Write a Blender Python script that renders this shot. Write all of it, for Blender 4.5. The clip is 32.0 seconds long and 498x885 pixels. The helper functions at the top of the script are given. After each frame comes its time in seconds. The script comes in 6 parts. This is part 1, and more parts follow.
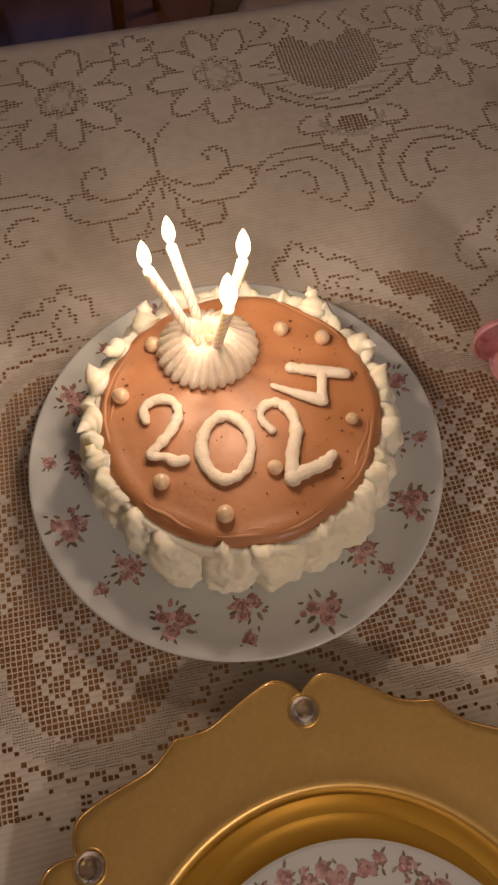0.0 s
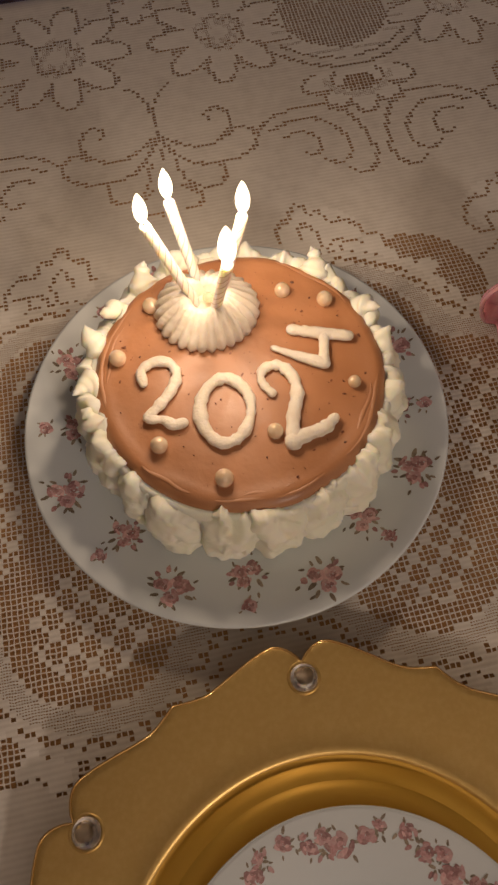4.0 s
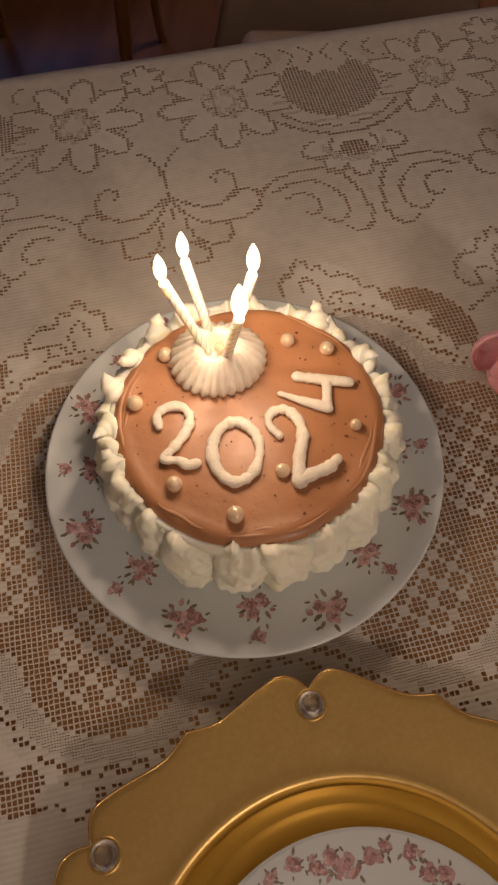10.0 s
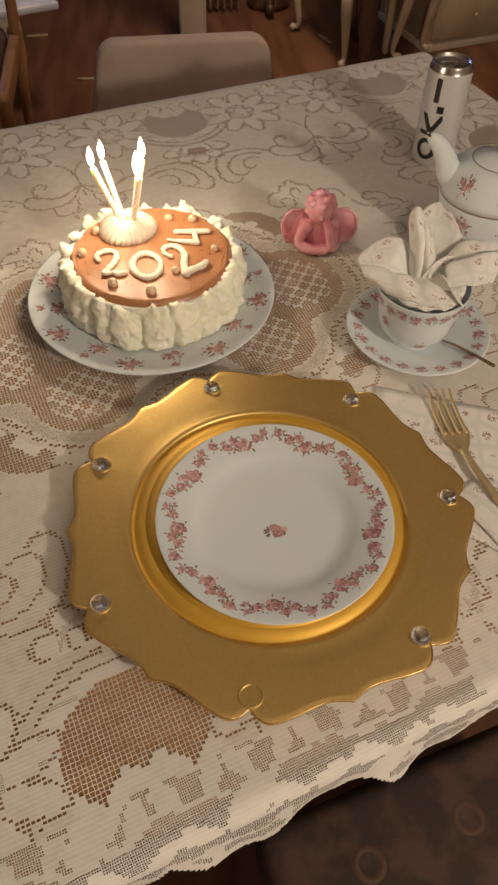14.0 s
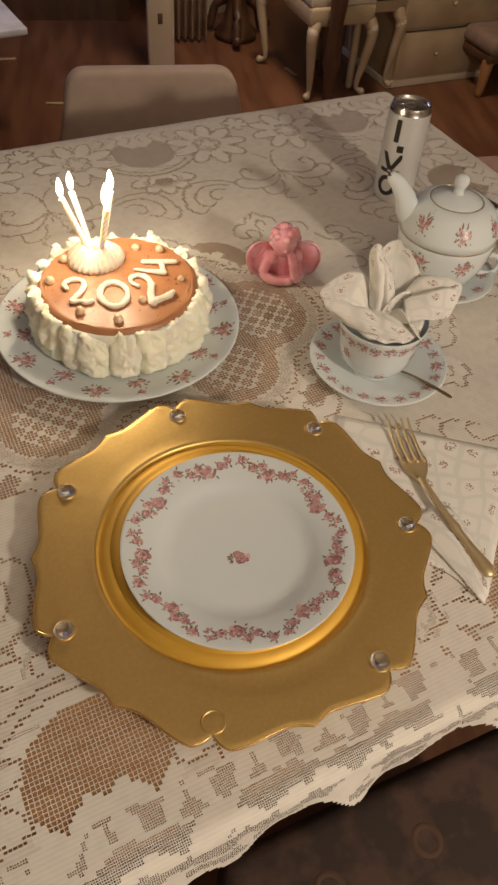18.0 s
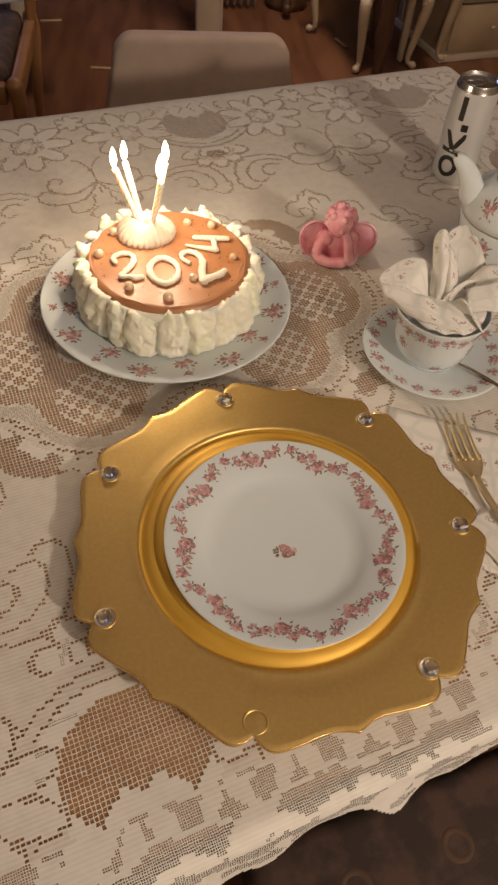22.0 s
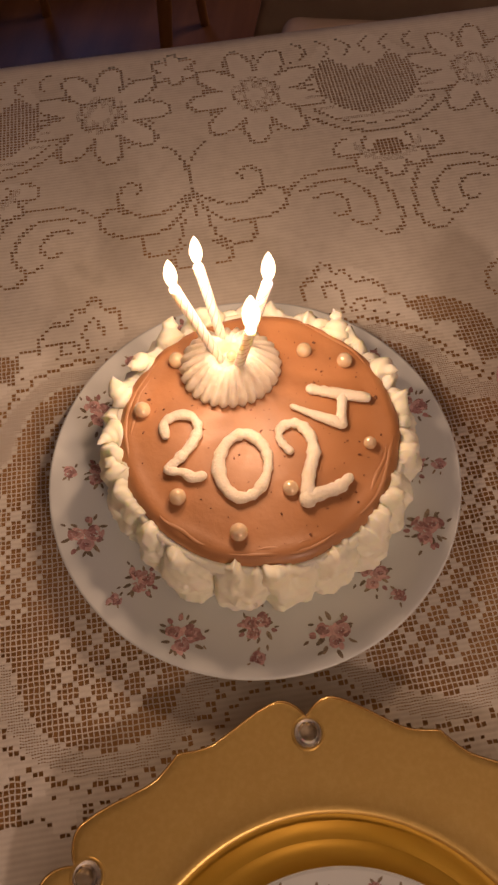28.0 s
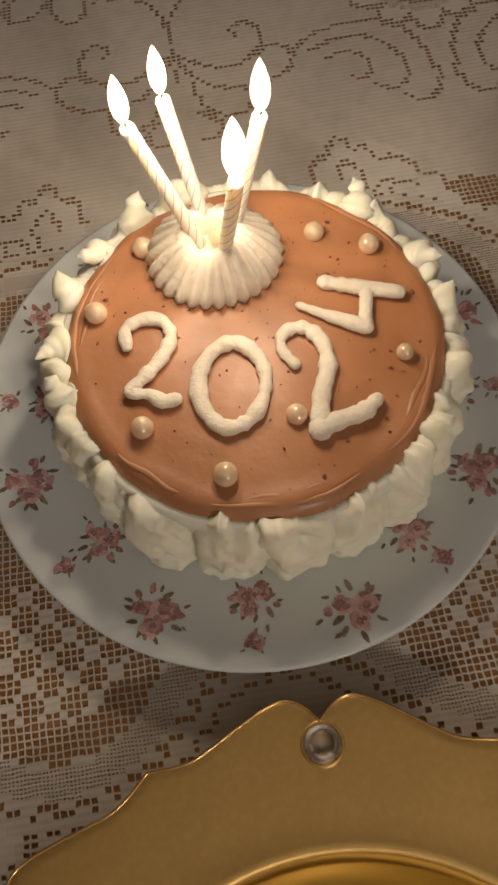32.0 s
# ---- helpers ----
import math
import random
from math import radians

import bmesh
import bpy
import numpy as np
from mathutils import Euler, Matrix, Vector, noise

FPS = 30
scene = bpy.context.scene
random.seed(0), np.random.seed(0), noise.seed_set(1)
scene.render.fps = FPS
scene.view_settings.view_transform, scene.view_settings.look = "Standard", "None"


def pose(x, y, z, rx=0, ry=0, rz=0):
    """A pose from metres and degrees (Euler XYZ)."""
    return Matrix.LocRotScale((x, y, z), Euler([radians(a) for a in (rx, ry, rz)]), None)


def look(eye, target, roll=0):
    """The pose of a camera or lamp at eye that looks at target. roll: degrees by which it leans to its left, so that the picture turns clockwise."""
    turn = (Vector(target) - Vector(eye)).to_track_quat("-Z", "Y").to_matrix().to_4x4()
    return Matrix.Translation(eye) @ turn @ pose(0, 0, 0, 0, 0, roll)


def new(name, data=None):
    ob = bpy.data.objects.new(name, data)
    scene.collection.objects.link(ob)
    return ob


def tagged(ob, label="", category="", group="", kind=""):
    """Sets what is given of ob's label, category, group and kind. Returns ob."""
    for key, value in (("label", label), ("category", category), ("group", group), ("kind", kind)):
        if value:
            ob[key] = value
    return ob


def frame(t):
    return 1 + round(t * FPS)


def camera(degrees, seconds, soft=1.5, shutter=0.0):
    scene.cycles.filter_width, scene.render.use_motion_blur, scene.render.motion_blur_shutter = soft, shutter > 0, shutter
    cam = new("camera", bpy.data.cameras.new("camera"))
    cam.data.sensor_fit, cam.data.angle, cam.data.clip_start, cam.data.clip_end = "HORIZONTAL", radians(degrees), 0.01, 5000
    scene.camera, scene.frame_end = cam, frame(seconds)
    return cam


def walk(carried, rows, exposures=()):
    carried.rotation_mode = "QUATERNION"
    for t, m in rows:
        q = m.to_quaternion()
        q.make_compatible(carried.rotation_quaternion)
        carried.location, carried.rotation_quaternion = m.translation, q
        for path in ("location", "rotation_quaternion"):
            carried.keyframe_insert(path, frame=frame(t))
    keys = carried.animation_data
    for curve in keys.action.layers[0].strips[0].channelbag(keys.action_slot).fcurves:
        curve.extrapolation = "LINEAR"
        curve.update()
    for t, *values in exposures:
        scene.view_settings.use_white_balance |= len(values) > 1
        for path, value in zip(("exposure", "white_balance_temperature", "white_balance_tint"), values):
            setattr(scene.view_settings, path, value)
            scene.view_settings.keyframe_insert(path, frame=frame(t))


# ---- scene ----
# ---- camera ----
cam = camera(38.2, 32.0, soft=2.6, shutter=0.5)
PATH = [
    (0, (0.1011, 0.0975, 1.1859), (0.0842, 0.3143, 0.7357), -0.76),
    (0.5, (0.1022, 0.0961, 1.1833), (0.0833, 0.3088, 0.7312), -1.46),
    (1, (0.1016, 0.0976, 1.1806), (0.0813, 0.3092, 0.7281), -1.58),
    (1.5, (0.1003, 0.0985, 1.1777), (0.0816, 0.3055, 0.7230), -1.28),
    (2, (0.1035, 0.1001, 1.1789), (0.0847, 0.3084, 0.7247), -1.47),
    (2.5, (0.1040, 0.0972, 1.1806), (0.0889, 0.3075, 0.7272), -0.35),
    (3, (0.1016, 0.0969, 1.1746), (0.0855, 0.3012, 0.7185), -0.29),
    (3.5, (0.1027, 0.0965, 1.1721), (0.0842, 0.2989, 0.7153), -1.15),
    (5.5, (0.1069, 0.0804, 1.1803), (0.0861, 0.2964, 0.7299), -1.81),
    (6, (0.1059, 0.0816, 1.1801), (0.0850, 0.2982, 0.7299), -1.92),
    (6.5, (0.1072, 0.0835, 1.1800), (0.0867, 0.3022, 0.7309), -2.30),
    (7, (0.1036, 0.0838, 1.1966), (0.0876, 0.3146, 0.7534), -1.57),
    (7.5, (0.0960, 0.0846, 1.1954), (0.0776, 0.3185, 0.7538), -1.38),
    (8, (0.0997, 0.0843, 1.1921), (0.0794, 0.3159, 0.7494), -1.85),
    (8.5, (0.1007, 0.0814, 1.1921), (0.0817, 0.3113, 0.7485), -1.34),
    (9, (0.1010, 0.0791, 1.1920), (0.0805, 0.3081, 0.7480), -1.59),
    (9.5, (0.1008, 0.0814, 1.1930), (0.0811, 0.3081, 0.7478), -1.71),
    (10, (0.0976, 0.0788, 1.1977), (0.0794, 0.3106, 0.7550), -0.76),
    (10.5, (0.0992, 0.0754, 1.1976), (0.0792, 0.3085, 0.7556), -1.13),
    (11, (0.1014, 0.0743, 1.1971), (0.0830, 0.3052, 0.7540), -0.79),
    (11.5, (0.1115, 0.0526, 1.2172), (0.0753, 0.3040, 0.7865), -4.30),
    (12, (0.0818, -0.0475, 1.2336), (0.0974, 0.2265, 0.8157), -3.92),
    (12.5, (0.0627, -0.1088, 1.2504), (0.1142, 0.1759, 0.8426), -0.17),
    (13, (0.0771, -0.2179, 1.2495), (0.1219, 0.0697, 0.8430), 0.27),
    (13.5, (0.0907, -0.3149, 1.2553), (0.1410, -0.0112, 0.8612), 1.55),
    (15.5, (0.0713, -0.3449, 1.2729), (0.1192, -0.0120, 0.9028), 1.97),
    (16, (0.1113, -0.3547, 1.2876), (0.2000, -0.0215, 0.9255), 3.09),
    (16.5, (0.1166, -0.3503, 1.2883), (0.1973, -0.0172, 0.9241), 2.02),
    (17, (0.1052, -0.3365, 1.2800), (0.1808, -0.0038, 0.9146), 2.78),
    (17.5, (0.0994, -0.3333, 1.2740), (0.1773, -0.0071, 0.9032), 4.17),
    (18, (0.0867, -0.3341, 1.2724), (0.1627, -0.0096, 0.8997), 5.12),
    (18.5, (0.0838, -0.3318, 1.2717), (0.1526, -0.0050, 0.8996), 4.55),
    (19, (0.0864, -0.3263, 1.2703), (0.1536, -0.0012, 0.8964), 4.38),
    (19.5, (0.0841, -0.3215, 1.2624), (0.1524, -0.0043, 0.8819), 4.93),
    (20, (0.0746, -0.3258, 1.2763), (0.1472, 0.0033, 0.9070), 5.76),
    (20.5, (0.0760, -0.3239, 1.2743), (0.1459, 0.0039, 0.9033), 5.10),
    (21, (0.0630, -0.3229, 1.2833), (0.1357, 0.0104, 0.9178), 6.93),
    (21.5, (0.0681, -0.3171, 1.2703), (0.1287, 0.0041, 0.8919), 5.76),
    (22, (0.0694, -0.3092, 1.2619), (0.1274, 0.0048, 0.8772), 5.82),
    (22.5, (0.0690, -0.2955, 1.2625), (0.1214, 0.0181, 0.8766), 5.17),
    (23, (0.0733, -0.1339, 1.2349), (0.1073, 0.1678, 0.8377), 4.43),
    (23.5, (0.0779, 0.0862, 1.1576), (0.1070, 0.3055, 0.7093), 6.81),
    (24, (0.0729, 0.1716, 1.0919), (0.1020, 0.3201, 0.6154), 12.14),
    (24.5, (0.0635, 0.1959, 1.0780), (0.0944, 0.3285, 0.5969), 16.31),
    (26.5, (0.1118, 0.0898, 1.1935), (0.0674, 0.3135, 0.7485), -1.95),
    (27, (0.1034, 0.0885, 1.1923), (0.0638, 0.3120, 0.7468), -1.68),
    (27.5, (0.1095, 0.0915, 1.2014), (0.0763, 0.3243, 0.7602), -1.69),
    (28, (0.1070, 0.1006, 1.1905), (0.0697, 0.3226, 0.7440), -2.63),
    (28.5, (0.1033, 0.1066, 1.1870), (0.0669, 0.3272, 0.7398), -2.49),
    (29, (0.1052, 0.1074, 1.1903), (0.0679, 0.3311, 0.7447), -2.97),
    (29.5, (0.1051, 0.1019, 1.1911), (0.0727, 0.3222, 0.7434), -2.16),
    (30, (0.1048, 0.0940, 1.1918), (0.0780, 0.3147, 0.7440), -0.99),
    (30.5, (0.1103, 0.1001, 1.1784), (0.0872, 0.3163, 0.7281), -0.12),
    (31, (0.1111, 0.1269, 1.1207), (0.0810, 0.3012, 0.6531), -3.52),
    (31.5, (0.1115, 0.1225, 1.1119), (0.0786, 0.3140, 0.6512), -3.93),
    (32, (0.1096, 0.1326, 1.0862), (0.0668, 0.3260, 0.6272), -5.98),
]
EXPOSURES = [(0.0, -1.19, 7100, 24), (3.0, -1.19, 6900, 20), (6.0, -1.17, 6700, 17), (9.0, -1.17, 7050, 22), (11.2, -1.17, 6800, 20), (12.0, -1.06, 6700, 13), (13.0, -0.74, 6700, 8), (13.5, -0.37, 6700, 9), (16.0, -0.25, 6650, 8), (18.0, -0.22, 6650, 8), (22.3, -0.25, 6750, 12), (23.0, -0.32, 6750, 11), (23.6, -0.89, 6750, 11), (24.5, -1.12, 6800, 11), (26.5, -1.09, 8150, 31), (28.0, -1.07, 8350, 35), (30.3, -1.07, 8250, 33), (31.0, -1.12, 7650, 27), (32.0, -1.22, 6400, 11)]
walk(cam, [(t, look(eye, target, roll)) for t, eye, target, roll in PATH], EXPOSURES)

# ---- world and lamps ----
world = bpy.data.worlds.new("world")
scene.world = world
world.use_nodes = True
world.node_tree.nodes["Background"].inputs[0].default_value = (1.0, 0.78, 0.58, 1)
world.node_tree.nodes["Background"].inputs[1].default_value = 0.02


def lamp(name, kind, place, target, energy, colour, size=0.1):
    data = bpy.data.lights.new(name, kind)
    data.energy, data.color = energy, colour
    if kind == "AREA":
        data.shape, data.size = "DISK", size
    else:
        data.shadow_soft_size = size
    ob = new(name, data)
    ob.matrix_world = look(place, target)
    return ob


FLOOR_LAMP = (1.02, -1.20, 1.60)
lamp("floor_lamp_light", "POINT", FLOOR_LAMP, (0.1, 0.2, 0.76), 66, (1.0, 0.845, 0.695), 0.06)
# unseen area lamp, added to brighten the hall and its furniture
lamp("hall_fill", "AREA", (0.6, 2.3, 2.3), (0.8, 2.6, 0.0), 13, (1.0, 0.76, 0.60), 0.5).data.spread = radians(110)
lamp("window_glow", "AREA", (-1.2, 3.2, 1.6), (-0.3, 2.2, 0.4), 6, (0.38, 0.46, 1.0), 0.6)

# ---- materials ----
MATS = {}


def node_material(name):
    m = bpy.data.materials.new(name)
    m.use_nodes = True
    return m, m.node_tree.nodes, m.node_tree.links, m.node_tree.nodes["Principled BSDF"]


def surface(name, colour, rough=0.5, metal=0.0, second=None, scale=60.0, bump=0.0, bump_scale=200.0, coat=0.0, coat_rough=0.03, sub=0.0, stretch=(1, 1, 1), island=0.0, detail=4.0, low=0.35, high=0.65, spec=0.5):
    """Principled surface with two scales of colour variation and fine relief."""
    m, n, l, b = node_material(name)
    b.inputs["Roughness"].default_value = rough
    b.inputs["Metallic"].default_value = metal
    b.inputs["Coat Weight"].default_value = coat
    b.inputs["Coat Roughness"].default_value = coat_rough
    b.inputs["Specular IOR Level"].default_value = spec
    if sub:
        b.inputs["Subsurface Weight"].default_value = sub
        b.inputs["Subsurface Radius"].default_value = (0.009, 0.007, 0.004)
        b.inputs["Subsurface Scale"].default_value = 1.0
    co = n.new("ShaderNodeTexCoord")
    mp = n.new("ShaderNodeMapping")
    mp.inputs["Scale"].default_value = stretch
    l.new(co.outputs["Object"], mp.inputs[0])
    big = n.new("ShaderNodeTexNoise")
    big.inputs["Scale"].default_value, big.inputs["Detail"].default_value = scale, detail
    l.new(mp.outputs[0], big.inputs["Vector"])
    ramp = n.new("ShaderNodeValToRGB")
    ramp.color_ramp.elements[0].position, ramp.color_ramp.elements[1].position = low, high
    ramp.color_ramp.elements[0].color = (*colour, 1)
    ramp.color_ramp.elements[1].color = (*(second or [min(1, c * 1.12) for c in colour]), 1)
    l.new(big.outputs["Fac"], ramp.inputs[0])
    out = ramp.outputs[0]
    if island:
        geo = n.new("ShaderNodeNewGeometry")
        hsv = n.new("ShaderNodeHueSaturation")
        rng = n.new("ShaderNodeMapRange")
        rng.inputs[3].default_value, rng.inputs[4].default_value = 1 - island, 1 + island
        l.new(geo.outputs["Random Per Island"], rng.inputs[0])
        l.new(rng.outputs[0], hsv.inputs["Value"])
        l.new(out, hsv.inputs["Color"])
        out = hsv.outputs[0]
    l.new(out, b.inputs["Base Color"])
    if bump:
        fine = n.new("ShaderNodeTexNoise")
        fine.inputs["Scale"].default_value, fine.inputs["Detail"].default_value = bump_scale, 5
        l.new(mp.outputs[0], fine.inputs["Vector"])
        bp = n.new("ShaderNodeBump")
        bp.inputs["Strength"].default_value, bp.inputs["Distance"].default_value = bump, 0.002
        l.new(fine.outputs["Fac"], bp.inputs["Height"])
        l.new(bp.outputs[0], b.inputs["Normal"])
        rr = n.new("ShaderNodeMapRange")
        rr.inputs[3].default_value, rr.inputs[4].default_value = max(0.02, rough - 0.08), min(1, rough + 0.1)
        l.new(big.outputs["Fac"], rr.inputs[0])
        l.new(rr.outputs[0], b.inputs["Roughness"])
    MATS[name] = m
    return m


def cloth_material(name, low, high, relief):
    """White knitted lace: fine ribs across the cloth and a slight unevenness of the yarn."""
    m, n, l, b = node_material(name)
    b.inputs["Roughness"].default_value = 0.85
    b.inputs["Sheen Weight"].default_value = 0.15
    uv = n.new("ShaderNodeUVMap")
    uv.uv_map = "cloth"
    sep = n.new("ShaderNodeSeparateXYZ")
    l.new(uv.outputs[0], sep.inputs[0])
    mul = n.new("ShaderNodeMath")
    mul.operation = "MULTIPLY"
    mul.inputs[1].default_value = 2 * math.pi / 0.0032
    l.new(sep.outputs["Y"], mul.inputs[0])
    sine = n.new("ShaderNodeMath")
    sine.operation = "SINE"
    l.new(mul.outputs[0], sine.inputs[0])
    noise_ = n.new("ShaderNodeTexNoise")
    noise_.inputs["Scale"].default_value, noise_.inputs["Detail"].default_value = 90, 5
    l.new(uv.outputs[0], noise_.inputs["Vector"])
    wide = n.new("ShaderNodeTexNoise")
    wide.inputs["Scale"].default_value = 6
    l.new(uv.outputs[0], wide.inputs["Vector"])
    mix = n.new("ShaderNodeMapRange")
    mix.inputs[1].default_value, mix.inputs[2].default_value = -1, 1
    mix.inputs[3].default_value, mix.inputs[4].default_value = 0.0, 1.0
    l.new(sine.outputs[0], mix.inputs[0])
    add = n.new("ShaderNodeMath")
    add.operation = "MULTIPLY_ADD"
    add.inputs[1].default_value = 0.30
    l.new(mix.outputs[0], add.inputs[0])
    l.new(noise_.outputs["Fac"], add.inputs[2])
    ramp = n.new("ShaderNodeValToRGB")
    ramp.color_ramp.elements[0].position, ramp.color_ramp.elements[1].position = 0.30, 0.80
    ramp.color_ramp.elements[0].color = (*low, 1)
    ramp.color_ramp.elements[1].color = (*high, 1)
    l.new(add.outputs[0], ramp.inputs[0])
    tint = n.new("ShaderNodeMixRGB")
    tint.blend_type = "MULTIPLY"
    l.new(wide.outputs["Fac"], tint.inputs[0])
    l.new(ramp.outputs[0], tint.inputs[1])
    tint.inputs[2].default_value = (0.92, 0.90, 0.86, 1)
    l.new(tint.outputs[0], b.inputs["Base Color"])
    bp = n.new("ShaderNodeBump")
    bp.inputs["Strength"].default_value, bp.inputs["Distance"].default_value = relief, 0.0006
    l.new(add.outputs[0], bp.inputs["Height"])
    l.new(bp.outputs[0], b.inputs["Normal"])
    MATS[name] = m


cloth_material("lace_ground", (0.63, 0.59, 0.535), (0.74, 0.705, 0.65), 0.28)
cloth_material("lace_dense", (0.71, 0.68, 0.63), (0.79, 0.76, 0.71), 0.14)
surface("table_wood", (0.33, 0.165, 0.056), 0.5, second=(0.41, 0.22, 0.08), scale=14, stretch=(1, 9, 1), bump=0.2)
surface("porcelain", (0.67, 0.73, 0.745), 0.045, second=(0.70, 0.75, 0.765), scale=8, spec=0.4)
surface("rose_print", (0.36, 0.17, 0.175), 0.2, second=(0.50, 0.30, 0.295), scale=700, island=0.3)
surface("rose_pale", (0.68, 0.47, 0.46), 0.2, second=(0.60, 0.34, 0.35), scale=700, island=0.2)
surface("leaf_print", (0.20, 0.16, 0.115), 0.2, second=(0.34, 0.28, 0.21), scale=700, island=0.35)
surface("gilt_line", (0.45, 0.30, 0.12), 0.3, metal=0.6)
surface("gold_lacquer", (0.73, 0.500, 0.178), 0.41, metal=0.90, second=(0.77, 0.545, 0.21), scale=320, bump=0.05, bump_scale=1100, spec=0.7, detail=9, low=0.40, high=0.68)
surface("gold_well", (0.74, 0.43, 0.060), 0.52, metal=0.45, second=(0.78, 0.47, 0.08), scale=20, bump=0.05, bump_scale=160)
surface("gold_edge", (0.80, 0.56, 0.25), 0.22, metal=0.9, second=(0.72, 0.46, 0.18), scale=60)
surface("caramel", (0.40, 0.174, 0.074), 0.46, second=(0.44, 0.20, 0.092), scale=26, bump=0.22, bump_scale=130, coat=0.22, coat_rough=0.28, sub=0.12)
surface("caramel_speck", (0.12, 0.035, 0.015), 0.45, second=(0.22, 0.08, 0.035), scale=900, island=0.35)
surface("cream", (0.86, 0.85, 0.69), 0.5, second=(0.89, 0.88, 0.75), scale=50, bump=0.12, bump_scale=260, sub=0.45)
surface("piped_cream", (0.76, 0.68, 0.56), 0.6, second=(0.82, 0.75, 0.64), scale=160, bump=0.45, bump_scale=420, sub=0.2)
surface("pearl", (0.74, 0.54, 0.36), 0.14, metal=0.24, second=(0.84, 0.67, 0.49), scale=160, sub=0.3, coat=1.0, coat_rough=0.05)
surface("candle_wax", (0.84, 0.79, 0.70), 0.4, second=(0.87, 0.82, 0.74), scale=120, sub=0.75)
surface("candle_stripe", (0.52, 0.40, 0.29), 0.45, second=(0.58, 0.46, 0.34), scale=120)
surface("wick", (0.02, 0.015, 0.01), 0.9)
surface("pink_wax", (0.82, 0.33, 0.41), 0.24, second=(0.90, 0.50, 0.57), scale=60, bump=0.25, bump_scale=260, coat=0.6, sub=0.6)
surface("fork_gold", (0.66, 0.52, 0.29), 0.38, metal=0.7, second=(0.74, 0.60, 0.36), scale=60, bump=0.05)
surface("spoon_steel", (0.33, 0.25, 0.17), 0.25, metal=0.95)
surface("can_white", (0.62, 0.62, 0.61), 0.28, metal=0.25, second=(0.66, 0.66, 0.65), scale=20)
surface("can_print", (0.02, 0.018, 0.016), 0.35)
surface("gem_foil", (0.46, 0.35, 0.20), 0.2, metal=0.85, second=(0.66, 0.57, 0.43), scale=300, bump=0.8, bump_scale=360)
surface("aluminium", (0.62, 0.61, 0.59), 0.22, metal=1.0, second=(0.7, 0.69, 0.67), scale=80)
surface("lighter_green", (0.27, 0.33, 0.04), 0.45, second=(0.38, 0.44, 0.07), scale=30)
surface("lighter_white", (0.50, 0.48, 0.36), 0.5, second=(0.56, 0.54, 0.42), scale=40)
surface("lighter_dark", (0.06, 0.05, 0.04), 0.35, metal=0.5, second=(0.10, 0.085, 0.07), scale=60)
surface("floor_wood", (0.105, 0.042, 0.020), 0.4, second=(0.165, 0.072, 0.034), scale=3, stretch=(7, 0.8, 1), bump=0.15, bump_scale=40)
surface("plaster", (0.42, 0.34, 0.26), 0.9, second=(0.47, 0.39, 0.30), scale=2.5, bump=0.1)
surface("ceiling_paint", (0.78, 0.75, 0.69), 0.9, second=(0.81, 0.78, 0.73), scale=2)
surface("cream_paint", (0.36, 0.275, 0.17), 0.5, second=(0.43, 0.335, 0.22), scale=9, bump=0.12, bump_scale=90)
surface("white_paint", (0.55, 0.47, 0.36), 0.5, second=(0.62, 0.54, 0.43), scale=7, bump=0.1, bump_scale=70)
# near-black that stands in for shade in drawer gaps and the spout's opening
surface("recess_shade", (0.05, 0.03, 0.02), 0.7)
surface("dark_wood", (0.06, 0.028, 0.014), 0.4, second=(0.10, 0.05, 0.026), scale=20, stretch=(1, 1, 0.2), bump=0.15)
surface("honey_wood", (0.25, 0.118, 0.045), 0.42, second=(0.33, 0.165, 0.066), scale=18, stretch=(1, 1, 0.2), bump=0.1)
surface("pale_fabric", (0.46, 0.36, 0.30), 0.9, second=(0.50, 0.40, 0.335), scale=25, bump=0.3, bump_scale=900)
surface("dim_fabric", (0.17, 0.115, 0.085), 0.9, second=(0.21, 0.15, 0.11), scale=25, bump=0.3, bump_scale=900)
surface("dark_brocade", (0.050, 0.032, 0.025), 0.85, second=(0.10, 0.056, 0.042), scale=26, bump=0.4, bump_scale=500, detail=8, low=0.45, high=0.6)
surface("bronze_fabric", (0.085, 0.044, 0.027), 0.8, second=(0.10, 0.055, 0.034), scale=20, bump=0.2, bump_scale=600)
surface("rose_fabric", (0.31, 0.19, 0.16), 0.9, second=(0.37, 0.24, 0.205), scale=30, bump=0.3, bump_scale=700)
surface("rug_weave", (0.30, 0.25, 0.20), 0.95, second=(0.16, 0.11, 0.08), scale=60, stretch=(1, 5, 1), bump=0.5, bump_scale=300)
surface("curtain_cloth", (0.52, 0.42, 0.31), 0.9, second=(0.58, 0.47, 0.36), scale=20, bump=0.2)
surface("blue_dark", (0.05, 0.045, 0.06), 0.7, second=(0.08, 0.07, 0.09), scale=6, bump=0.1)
surface("marble_top", (0.5, 0.52, 0.58), 0.2, second=(0.62, 0.64, 0.7), scale=12)
surface("dark_pattern", (0.05, 0.045, 0.04), 0.85, second=(0.2, 0.18, 0.16), scale=22, bump=0.3, detail=8, low=0.5, high=0.62)


